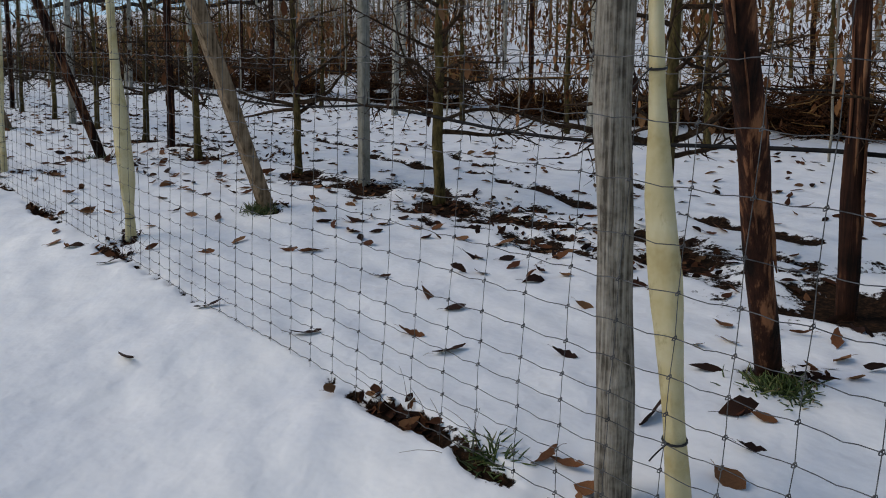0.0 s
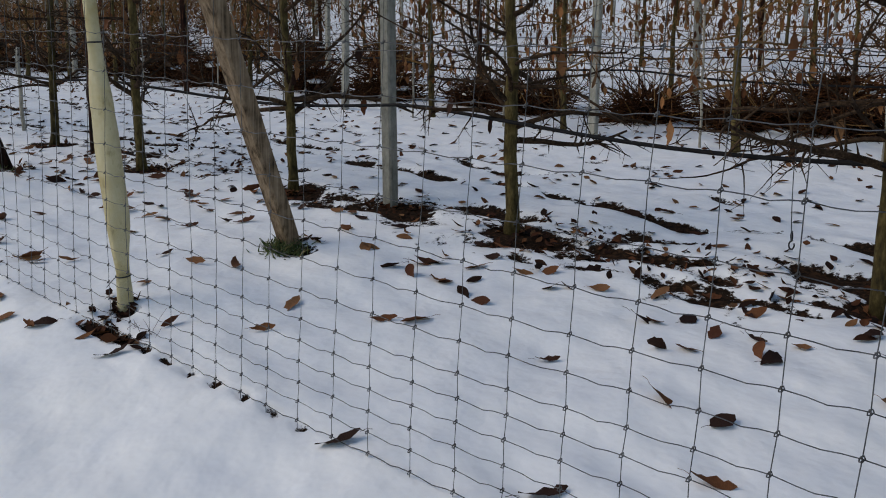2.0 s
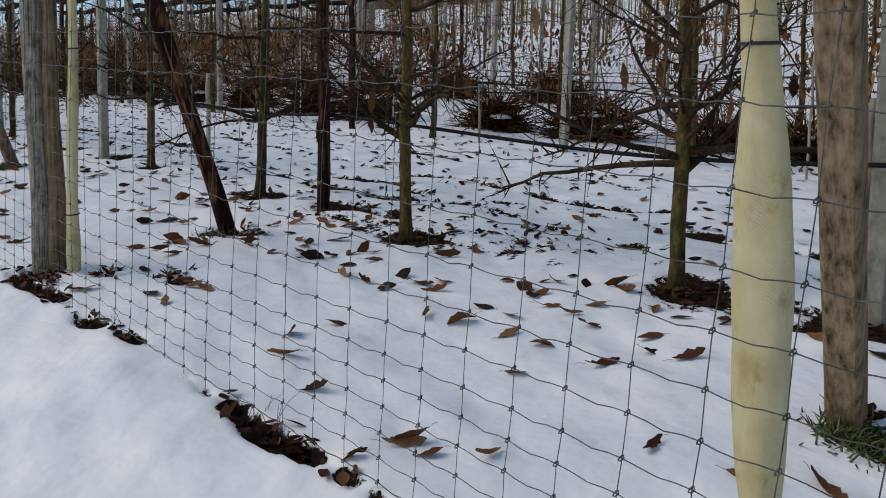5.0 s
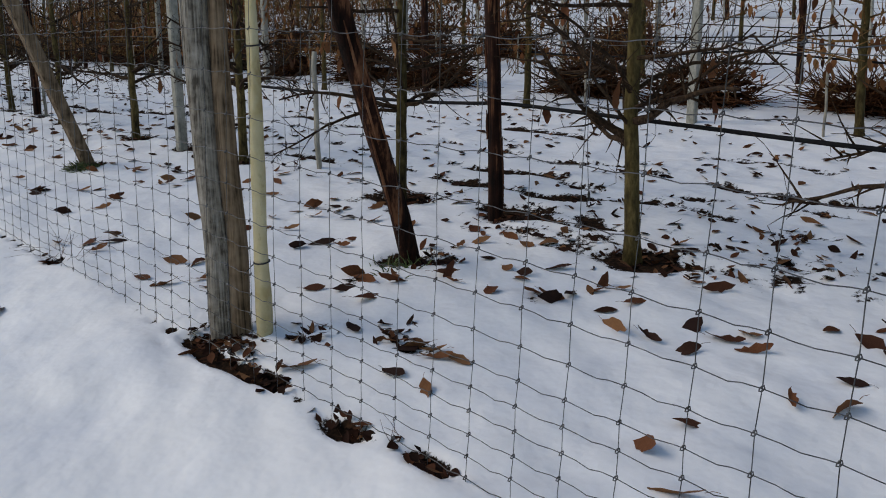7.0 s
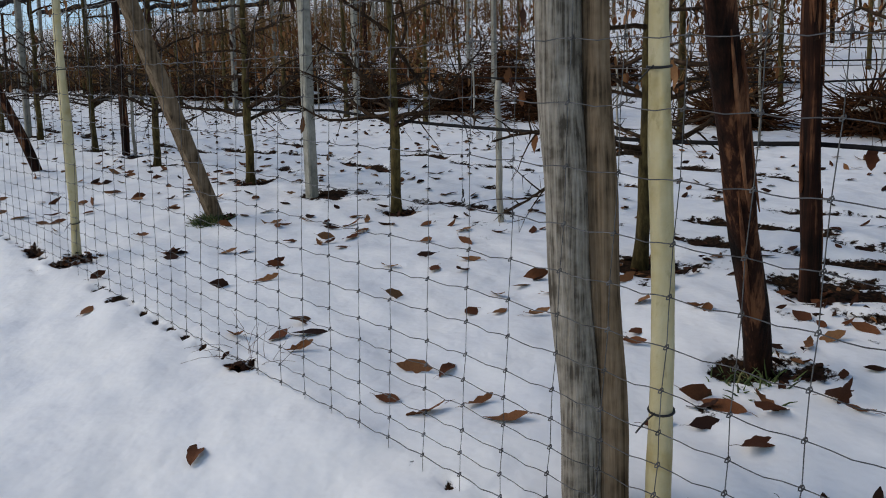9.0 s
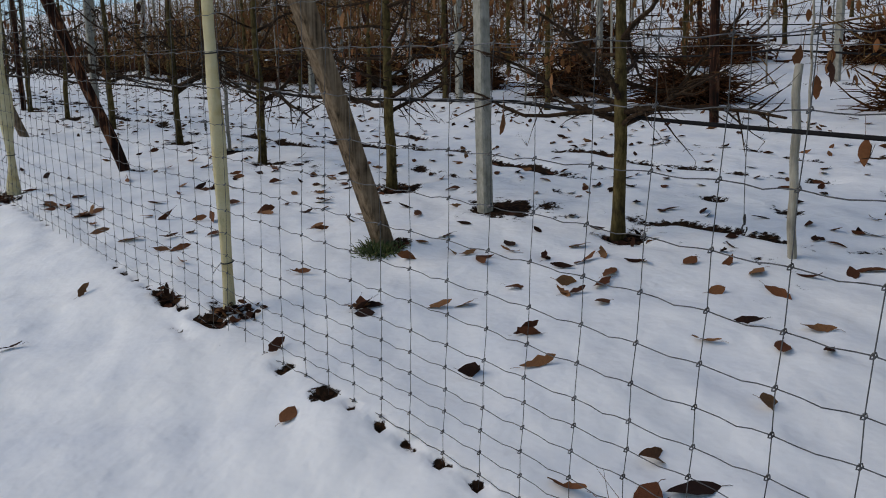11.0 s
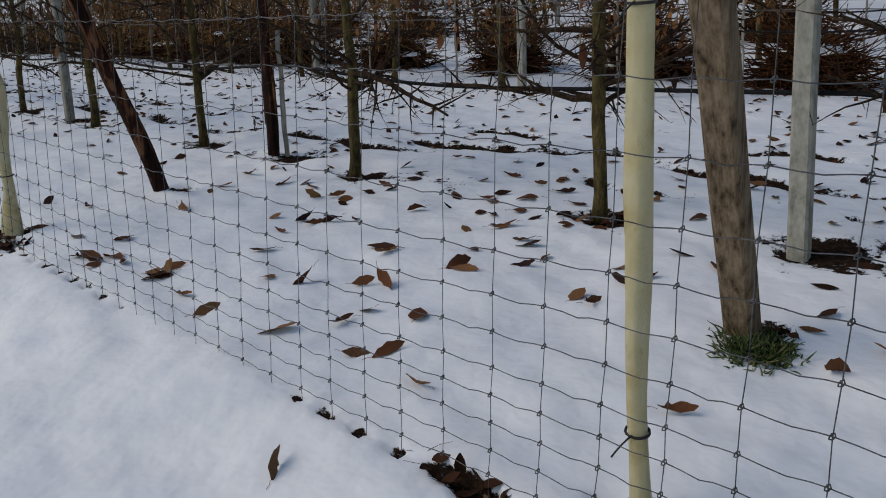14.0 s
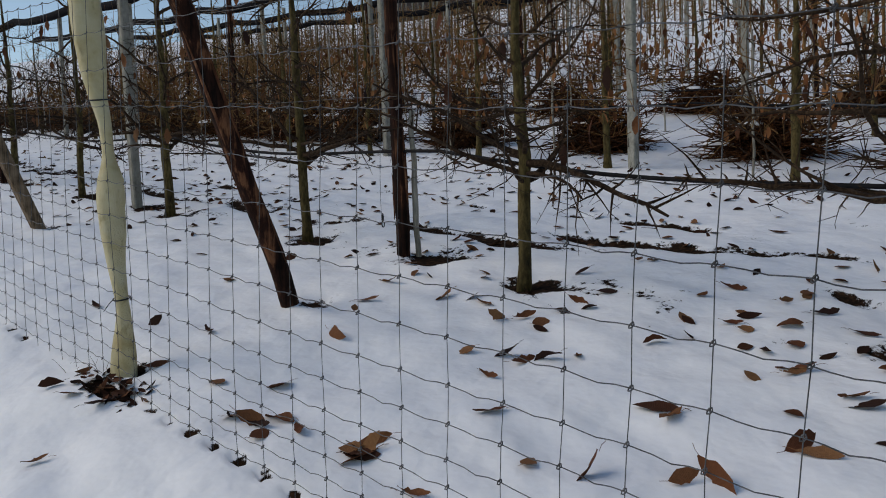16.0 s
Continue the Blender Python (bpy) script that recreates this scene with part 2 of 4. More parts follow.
# ---- mesh helpers ----
class Acc:
    """Collects tubes and faces for one mesh."""

    def __init__(self):
        self.v, self.f = [], []

    def tube(self, pts, radii, sides=5, cap=True, wob=0.0, flat=1.0):
        pts = np.asarray(pts, float)
        radii = np.broadcast_to(radii, len(pts))
        base = len(self.v)
        d = np.gradient(pts, axis=0)
        d /= np.linalg.norm(d, axis=1, keepdims=True) + 1e-9
        ref = np.array([1.0, 0, 0]) if abs(d[0][0]) < 0.8 else np.array([0, 1.0, 0])
        ang = np.arange(sides) * 2 * np.pi / sides
        ph = rng.uniform(0, 6.28, sides)
        for k, (p, t, r) in enumerate(zip(pts, d, radii)):
            u = ref - t * (ref @ t)
            u /= np.linalg.norm(u) + 1e-9
            w = np.cross(t, u)
            ref = u
            rr = r * (1 + wob * np.sin(ph + k * 0.7)) if wob else r
            ring = p + (np.cos(ang) * rr)[:, None] * u + (np.sin(ang) * rr * flat)[:, None] * w
            self.v.extend(map(tuple, ring))
        for k in range(len(pts) - 1):
            o = base + k * sides
            for i in range(sides):
                j = (i + 1) % sides
                self.f.append((o + i, o + j, o + sides + j, o + sides + i))
        if cap and sides > 2:
            self.f.append(tuple(range(base + sides - 1, base - 1, -1)))
            self.f.append(tuple(range(base + (len(pts) - 1) * sides, base + len(pts) * sides)))
        return self

    def leaf(self, m, length=0.09, width=0.04, curl=0.3, fold=0.25, ragged=0.0):
        """A blade with a midrib; a ragged one has an uneven, toothed edge and a twist."""
        base = len(self.v)
        prof = (0.1, 0.55, 0.85, 1.0, 0.97, 0.82, 0.52, 0.04) if ragged else (0.12, 0.72, 1.0, 0.9, 0.55, 0.05)
        n = len(prof) - 1
        for i, w in enumerate(prof):
            s = i / n - 0.5
            for c in (-1, 0, 1):
                edge = 1 + ragged * (0.22 * math.sin(i * 2.6 + c * 1.9 + length * 900) + 0.1 * (-1) ** i) if 0 < i < n else 1
                x, y = s * length + (ragged * 0.05 * length * c * math.sin(i * 1.7)), c * w * edge * width / 2
                z = curl * length * (s * s * 1.6 - 0.1 * abs(c)) + fold * abs(y) * (1 + 0.3 * c) + ragged * 0.35 * y * s * 4
                self.v.append(tuple(m @ Vector((x, y, z))))
        for i in range(n):
            o = base + i * 3
            self.f += [(o, o + 1, o + 4, o + 3), (o + 1, o + 2, o + 5, o + 4)]
        return self

    def plumb(self, ux=UP[0], uy=UP[1]):
        """Shears upright shapes drawn on the plan along the plumb line."""
        self.v = [(x + ux * z, y + uy * z, z) for x, y, z in self.v]
        return self

    def mesh(self, name, mat, smooth=True):
        me = bpy.data.meshes.new(name)
        me.from_pydata(self.v, [], self.f)
        me.materials.append(mat)
        if smooth:
            me.polygons.foreach_set("use_smooth", [True] * len(me.polygons))
        me.update()
        return me


def part(name, acc, mat, parent, label="", smooth=True):
    ob = new(name, acc.mesh(name, mat, smooth) if isinstance(acc, Acc) else acc)
    ob.parent = parent
    if label:
        ob["label"] = label
    return ob


def curve_pts(p0, d, length, n, bend=(0, 0, 0), jig=0.0):
    """Points along a bending line."""
    p, d = np.array(p0, float), np.array(d, float)
    d /= np.linalg.norm(d)
    out = [p.copy()]
    for _ in range(n):
        d = d + np.array(bend) / n + rng.normal(0, jig, 3)
        d /= np.linalg.norm(d)
        p = p + d * length / n
        out.append(p.copy())
    return np.array(out)


# ---- plan ----
ROWS_X = [2.05, 5.87, 9.2, 12.6, 16.0]
BAYS = [2.38, 6.1, 9.8, 13.62, 17.36, 21.2, 25.0]
TREES = [(2.05, 1.7), (2.15, 3.4), (2.21, 5.35), (2.12, 7.2), (1.91, 8.88), (2.04, 10.72), (2.11, 12.76), (2.07, 14.74), (2.0, 16.58), (2.1, 18.63), (2.03, 20.61),
         (2.05, 22.6), (2.0, 24.5), (2.1, 26.4), (2.05, 28.3), (2.0, 30.2)]
STAY, FENCE_START = 0.15, 0.25
SLOPE = 0.1


def hash_noise(x, y, f, seed):
    """Smooth noise for arrays, from summed waves."""
    r = np.random.default_rng(seed)
    out = np.zeros_like(x)
    for _ in range(9):
        ang, ph, k = r.uniform(0, 6.28), r.uniform(0, 6.28), f * r.uniform(0.6, 1.7)
        out += np.sin((x * np.cos(ang) + y * np.sin(ang)) * k + ph)
    return out / 4.5


def ground_z(x, y):
    """Snow height: the lane lies lower than the orchard."""
    x, y = np.asarray(x, float), np.asarray(y, float)
    lane = -0.10 / (1 + np.exp(np.clip((x + 0.32) / 0.13, -60, 60)))
    near = np.exp(-np.maximum(0, np.abs(x - 2) - 8) / 6)
    z = lane + near * (0.016 * hash_noise(x, y, 2.2, 1) + 0.014 * hash_noise(x, y, 7.5, 2) + 0.007 * hash_noise(x, y, 18, 3))
    # behind the second row the hillside steepens
    u = np.clip((x - 6.3) / 6.5, 0, 1)
    return z + SLOPE * (6.5 * (u ** 3 - u ** 4 / 2) + np.maximum(x - 12.8, 0))


def blob(x, y, cx, cy, rx, ry, s):
    return s * np.exp(-(((x - cx) / rx) ** 2 + ((y - cy) / ry) ** 2))


def bare_amount(x, y):
    b = np.zeros_like(x)
    for tx, ty in TREES:
        b += blob(x, y, tx + 0.03, ty - 0.06, 0.17, 0.16, 0.85)
    for py in BAYS:
        b += blob(x, y, 2.15, py + 0.02, 0.2, 0.2, 0.7)
        b += blob(x, y, 1.18, py + 0.0, 0.13, 0.12, 0.75)
        b += blob(x, y, 0.14, py - 0.02, 0.09, 0.1, 0.75)
    # melted strip under the row: strong at the start, weaker further on
    strip = np.exp(-((x - 2.15) / 0.5) ** 2)
    amount = np.interp(y, [0, 3, 6.3, 7.3, 8.6, 9.6, 10.8, 11.5, 30], [0.66, 0.7, 0.66, 0.42, 0.56, 0.6, 0.46, 0.3, 0.27])
    b += strip * amount * (0.7 + 0.5 * hash_noise(x * 1.5, y * 0.7, 6, 11) + 0.35 * hash_noise(x * 1.5, y * 0.8, 17, 12))
    # thin melted streaks along the alley
    for cx, w, s, seed in ((2.7, 0.1, 0.7, 20), (3.15, 0.11, 0.85, 21), (3.75, 0.1, 0.85, 22), (4.5, 0.1, 0.7, 23), (5.9, 0.2, 0.5, 24), (9.2, 0.25, 0.5, 25)):
        wob = cx + 0.13 * np.sin(y * 0.8 + seed) + 0.09 * np.sin(y * 2.7 + 2 * seed) + 0.05 * np.sin(y * 6.1 + seed)
        b += s * np.exp(-((x - wob) / w) ** 2) * np.clip((0.58 if cx < 3.5 else 0.44) + 0.6 * hash_noise(x * 0.6, y * 1.0, 2.4, seed) + 0.55 * hash_noise(x, y, 8.5, seed + 50), 0, 1.2)
    # melted pits along the foot of the fence
    for cy, ry in ((2.75, 0.09), (3.15, 0.24), (5.95, 0.2), (7.5, 0.3), (8.5, 0.12), (8.85, 0.12), (9.35, 0.16), (9.7, 0.2), (11.35, 0.08), (12.55, 0.05), (12.85, 0.05), (13.48, 0.13), (13.92, 0.1), (17.25, 0.17)):
        b += blob(x, y, -0.005 + 0.02 * np.sin(y * 9), cy, 0.055, ry, 0.95)
    # melted hollows round the thick double post
    for cx, cy, rx, ry, k in ((0.28, 9.53, 0.11, 0.09, 0.6), (0.5, 9.04, 0.12, 0.16, 0.52), (1.14, 9.82, 0.1, 0.08, 0.6), (1.28, 9.62, 0.12, 0.12, 0.6), (1.2, 8.96, 0.12, 0.12, 0.5), (0.83, 9.79, 0.1, 0.08, 0.42)):
        b += blob(x, y, cx, cy, rx, ry, k)
    # dirty crumbs of snow thrown out on the lane
    for cx, cy, r in ((-0.11, 13.61, 0.05), (-0.14, 13.43, 0.05), (-0.12, 13.53, 0.035), (-0.09, 9.93, 0.05), (-0.14, 5.66, 0.04)):
        b += blob(x, y, cx, cy, r, r, 0.55)
    # small melt holes where the fence wires enter the snow
    k = np.round((y - FENCE_START) / STAY)
    dy = y - (FENCE_START + STAY * k)
    size = np.clip(np.sin(k * 12.9898) * 0.6 + 0.6, 0, 1.1)
    b += (np.abs(x) < 0.1) * size * np.exp(-((x + 0.006) / 0.026) ** 2 - (dy / 0.032) ** 2)
    return b


def spaced(*stretches):
    out = []
    for a0, a1, st in stretches:
        out += list(np.arange(a0, a1, st))
    return np.array(out)


def build_ground():
    xs = spaced((-400, -20, 60), (-20, -3, 1.5), (-3, -0.6, 0.08), (-0.6, 0.6, 0.02), (0.6, 4.0, 0.04), (4.0, 10, 0.1), (10, 30, 1.0), (30, 100, 7), (100, 900, 100))
    ys = spaced((-400, -20, 60), (-20, 0, 1.5), (0, 20, 0.04), (20, 36, 0.16), (36, 70, 2), (70, 900, 90))
    X, Y = np.meshgrid(xs, ys)
    B = bare_amount(X, Y) * ((X < 14) & (Y > -1) & (Y < 40))
    Z = ground_z(X, Y) - 0.03 * np.clip((B - 0.35) / 0.3, 0, 1)
    ny, nx = X.shape
    me = bpy.data.meshes.new("ground")
    idx = np.arange(nx * ny).reshape(ny, nx)
    quads = np.stack([idx[:-1, :-1], idx[:-1, 1:], idx[1:, 1:], idx[1:, :-1]], -1).reshape(-1, 4)
    me.vertices.add(nx * ny)
    me.vertices.foreach_set("co", np.stack([X, Y, Z], -1).ravel())
    me.loops.add(quads.size)
    me.loops.foreach_set("vertex_index", quads.ravel())
    me.polygons.add(len(quads))
    me.polygons.foreach_set("loop_start", np.arange(0, quads.size, 4))
    me.polygons.foreach_set("loop_total", np.full(len(quads), 4))
    me.polygons.foreach_set("use_smooth", np.ones(len(quads), bool))
    me.update(calc_edges=True)
    at = me.attributes.new("bare", 'FLOAT', 'POINT')
    at.data.foreach_set("value", np.clip(B, 0, 1).ravel().astype(np.float32))
    me.materials.append(SNOW)
    return tagged(new("ground", me), "snow-covered orchard ground with melted dark soil patches", "ground", kind="structure")


build_ground()


LOW_X, LOW_Y = np.meshgrid(np.arange(-1, 9, 0.04), np.arange(0, 34, 0.04))
LOW = 0.03 * np.clip((bare_amount(LOW_X, LOW_Y) - 0.35) / 0.3, 0, 1)


def gz(x, y):
    """Height of the snow or of the melted hollow at a place of the plan."""
    i, j = round((y - 0) / 0.04), round((x + 1) / 0.04)
    low = LOW[i, j] if 0 <= i < LOW.shape[0] and 0 <= j < LOW.shape[1] else 0.0
    return float(ground_z(x, y) - low)


# wooded hillside beyond the orchard
def build_hill():
    acc = Acc()
    n = 160
    for layer, (rad, hgt) in enumerate(((150, 0.0), (155, 0.5), (175, 0.8), (230, 1.0), (300, 0.9))):
        for i in range(n + 1):
            ang = radians(-52 + 205 * i / n)
            az = math.degrees(ang)
            rise = np.interp(az, [-52, 20, 42, 49, 56, 80, 153], [45, 48, 38, 20, 6, 3, 5])
            bumpy = 1 + 0.12 * math.sin(i * 0.9) + 0.10 * math.sin(i * 2.3 + 1) + 0.12 * random.random()
            acc.v.append((10 + rad * math.cos(ang), 8 + rad * math.sin(ang), -2 + rise * hgt * bumpy))
    for k in range(4):
        for i in range(n):
            o = k * (n + 1) + i
            acc.f.append((o, o + 1, o + n + 2, o + n + 1))
    tagged(part("backdrop", acc, HILL, None), "dark wooded hillside far behind the orchard", "hill", kind="structure")


build_hill()


# ---- fence ----
HEIGHTS = [-0.036, 0.027, 0.092, 0.161, 0.23, 0.30, 0.39, 0.485, 0.595, 0.711, 0.845, 0.985, 1.125, 1.27, 1.42, 1.57]
FENCE_Y = (FENCE_START, 30.0)


def fence_lift(y):
    """The netting hangs a little higher at the start of the lane."""
    return float(np.interp(y, [2.6, 4.9, 6.9, 10.1, 10.7, 12.5, 14.3, 18], [0.053, 0.037, 0.044, 0.07, 0.055, 0.025, -0.005, -0.005]))


def stay_y(i):
    """The uprights' places along the fence, a little uneven."""
    y = FENCE_START + STAY * i
    return y + STAY * float(np.interp(y, [2.6, 4.9, 6.55, 7.3, 10.2, 12.2, 13.0, 14.4, 14.8, 15.2, 15.7], [-0.13, 0.1, -0.38, -0.78, -1.3, -0.91, -0.91, -1.05, -1.23, -1.18, -1.06])) + 0.003 * math.sin(i * 2.3)


def fence_x(y, z):
    return 0.012 * math.sin(y * 1.1) + 0.006 * math.sin(y * 3.7 + z * 4)


def build_fence():
    root = tagged(new("wire_fence"), "galvanised knotted wire mesh fence along the lane", "fence")
    n = int((FENCE_Y[1] - FENCE_Y[0]) / STAY)
    ys = [stay_y(i) for i in range(n + 1)]
    for z in HEIGHTS:
        acc = Acc()
        pts = []
        for i, y in enumerate(ys):
            pts.append((fence_x(y, z), y, z + fence_lift(y) + 0.005 * math.sin(y * 1.7 + z * 9)))
            if i < n and y < 20:
                for f, dz, dx in ((0.22 + 0.05 * math.sin(i * 3.3), 0.002, 0.0015), (0.45, -0.0022 + 0.0012 * math.sin(i * 1.7 + z * 30), -0.001), (0.7, 0.0018 * math.sin(i * 2.9 + z * 11), 0.0015)):
                    yy = y + STAY * f
                    pts.append((fence_x(yy, z) + dx, yy, z + fence_lift(yy) + 0.005 * math.sin(yy * 1.7 + z * 9) - 0.004 + dz))
        part("line_wire", acc.tube(pts, 0.0013 if z not in (-0.036, 1.57) else 0.0017, 4, False).plumb(0.15, 0.05), WIRE, root)
    knots = Acc()
    for i, y in enumerate(ys):
        acc = Acc()
        pts, lean = [], random.uniform(-0.006, 0.006)
        for k, z in enumerate([-0.12] + HEIGHTS):
            pts.append((fence_x(y, z) + 0.001, y + 0.0025 * math.sin(k * 2.1 + i) + lean * z, z + fence_lift(y)))
        part("stay_wire", acc.tube(pts, 0.0012, 4, False).plumb(0.15, 0.05), WIRE, root)
        if y < 21:
            for k, z in enumerate(HEIGHTS):
                yy = y + 0.0025 * math.sin((k + 1) * 2.1 + i) + lean * z
                zz = z + fence_lift(y) + 0.005 * math.sin(y * 1.7 + z * 9)
                x = fence_x(y, z) - 0.001
                c = [(x + 0.004 * math.cos(q), yy + 0.0055 * math.sin(q), zz + 0.0055 * math.cos(q * 1.0 + 0.6)) for q in np.linspace(0, 6.9, 7)]
                knots.tube(c, 0.0019, 3, False)
    tagged(part("wire_knot", knots.plumb(0.15, 0.05), WIRE, root), kind="stuff")
    return root


build_fence()


def sleeve_post(y, x, profile, bends, ties, label):
    """A slim stake in a cream protective sleeve, with black cable ties."""
    root = tagged(new("sleeved_stake"), label, "stake", "sleeved stakes along the fence")
    root.location = (x, y, gz(x, y) - 0.03)
    acc = Acc()
    zs = np.linspace(0, 1.75, 44)
    r = np.interp(zs, [p[0] for p in profile], [p[1] for p in profile])
    bx = np.interp(zs, [p[0] for p in bends], [p[1] for p in bends])
    by = np.interp(zs, [p[0] for p in bends], [p[2] for p in bends])
    sides = 14
    base = 0
    ph = rng.uniform(0, 6.28, 4)
    for z, rr, dx, dy in zip(zs, r, bx, by):
        for i in range(sides):
            q = i * 2 * math.pi / sides
            k = 1 + 0.11 * math.sin(2 * q + ph[0] + z * 2) + 0.07 * math.sin(3 * q + ph[1] - z * 6) + 0.045 * math.sin(5 * q + z * 17 + ph[2])
            acc.v.append((dx + rr * k * math.cos(q), dy + rr * k * math.sin(q), z))
    for k in range(len(zs) - 1):
        for i in range(sides):
            j = (i + 1) % sides
            acc.f.append((k * sides + i, k * sides + j, (k + 1) * sides + j, (k + 1) * sides + i))
    acc.f.append(tuple(range((len(zs) - 1) * sides, len(zs) * sides)))
    part("sleeve", acc, SLEEVE, root)
    for z in ties:
        rr = float(np.interp(z, zs, r)) * 1.1 + 0.002
        dx, dy = float(np.interp(z, zs, bx)), float(np.interp(z, zs, by))
        c = [(dx + rr * math.cos(q), dy + rr * math.sin(q), z + 0.006 * math.sin(q + 1)) for q in np.linspace(0, 6.29, 16)]
        t = Acc().tube(c, 0.0035, 5, False)
        t.tube(curve_pts((dx - rr, dy, z), (-0.4, 0.5, -0.5), 0.07, 4, (0, 0, -0.4)), 0.0022, 4)
        part("cable_tie", t, TIE, root, "black plastic cable tie")
    return root


def sleeved(y, x, profile, bends, ties):
    wide = max(p[1] for p in profile) > .046
    text = "thick bulging cream plastic sleeve round a stake beside the wire fence" if wide else "slim cream plastic sleeve round a stake beside the wire fence"
    return sleeve_post(y, x, profile, bends, ties, text)


sleeved(2.165, 0.13, [(0, .029), (.15, .03), (.3, .025), (.45, .028), (.6, .037), (.72, .039), (.9, .035), (1.05, .025), (1.2, .02), (1.75, .019)],
        [(0, 0, 0), (.27, 0, 0.025), (.7, 0, .07), (.9, 0, .1), (1.25, 0, .12), (1.75, 0, .15)], (0.27, 1.22))
sleeved(6.1, 0.17, [(0, .034), (.12, .03), (.22, .025), (.42, .045), (.7, .049), (.95, .045), (1.1, .032), (1.25, .028), (1.75, .028)],
        [(0, 0, 0), (.2, 0, .01), (.8, -.03, .02), (1.3, -.05, .05), (1.75, -.06, .07)], (0.19, 1.2))
sleeved(9.61, 0.2, [(0, .03), (.2, .03), (.4, .025), (.9, .027), (1.3, .023), (1.75, .023)],
        [(0, 0, 0), (.5, 0, -.01), (1.2, 0.03, .02), (1.75, .04, .03)], (0.33, 1.18))
sleeved(13.53, 0.12, [(0, .028), (.2, .023), (.3, .023), (.5, .027), (.8, .03), (1.2, .024), (1.75, .023)],
        [(0, 0, 0), (.3, 0.02, .03), (.8, .01, .02), (1.3, 0, .01), (1.75, 0, 0)], (0.24, 1.18))
sleeved(17.375, 0.1, [(0, .064), (.12, .058), (.27, .036), (.38, .029), (.5, .036), (.66, .056), (.82, .061), (.9, .054), (.96, .03), (1.02, .022), (1.12, .026), (1.24, .034), (1.36, .05), (1.5, .058), (1.75, .06)],
        [(0, 0, 0), (.31, 0, -.05), (.52, 0, -.01), (.76, 0, .01), (.92, 0, -.02), (1.13, 0, -.005), (1.26, 0, .045), (1.5, 0, .095), (1.75, 0, .13)], (0.38, 1.24))
sleeved(21.2, 0.12, [(0, .035), (.5, .03), (1.75, .028)], [(0, 0, 0), (1.75, 0, 0)], (0.3, 1.2))


def post(name, x, y, height, r0, r1, mat, label, group, lean=(0, 0), sides=12, wob=0.06, square=False, sink=0.12):
    """A post as one mesh, round or square, with uneven sides."""
    acc = Acc()
    n = 16
    pts, radii = [], []
    for k in range(n + 1):
        z = -sink + (height + sink) * k / n
        w = 0.001 if square else 0.005
        pts.append((lean[0] * z + w * math.sin(k * 0.9 + y), lean[1] * z + w * math.sin(k * 1.3 + x), z))
        radii.append(r0 + (r1 - r0) * k / n)
    if square:
        base = len(acc.v)
        for p, r in zip(pts, radii):
            c = r * 0.28
            for sx, sy in ((-r + c, -r), (r - c, -r), (r, -r + c), (r, r - c), (r - c, r), (-r + c, r), (-r, r - c), (-r, -r + c)):
                acc.v.append((p[0] + sx, p[1] + sy, p[2]))
        for k in range(n):
            for i in range(8):
                acc.f.append((k * 8 + i, k * 8 + (i + 1) % 8, (k + 1) * 8 + (i + 1) % 8, (k + 1) * 8 + i))
        acc.f.append(tuple(range(n * 8, n * 8 + 8)))
    else:
        acc.tube(pts, radii, sides, True, wob)
    ob = new(name, acc.mesh(name, mat, not square))
    ob.location = (x, y, gz(x, y))
    if mat is DARKBARK and x < 3 and y < 20:
        for k in range(11):
            q, z0, ln = random.uniform(0, 6.28), random.uniform(0.05, 1.5), random.uniform(0.15, 0.6)
            line = []
            for i in range(6):
                z = z0 + ln * i / 5
                r = r0 + (r1 - r0) * z / height + (0.006 if i in (0, 5) else 0.001)
                a2 = q + 0.05 * math.sin(i + k)
                line.append((lean[0] * z + r * math.cos(a2), lean[1] * z + r * math.sin(a2), z))
            part("bark_strip", Acc().tube(line, [0.002, 0.007, 0.009, 0.008, 0.006, 0.002], 5, True, 0.2), STRIP, ob, "peeling red-brown bark strip")
    return tagged(ob, label, "post", group)


# fence posts
post("fence_post", 0.12, 2.355, 1.75, 0.05, 0.05, GREYWOOD, "grey weathered round wooden fence post in snow", "wooden fence posts", (0, 0.04), 14, 0.05)
post("fence_post", 0.115, 9.77, 1.8, 0.052, 0.062, GREYWOOD, "thick cracked grey wooden fence post in snow", "wooden fence posts", (0, 0.06), 16, 0.06)
post("fence_post", 0.165, 9.715, 1.8, 0.044, 0.034, BROWNWOOD, "brown wooden half post fixed against a grey fence post", "wooden fence posts", (0, 0.045), 14, 0.06)

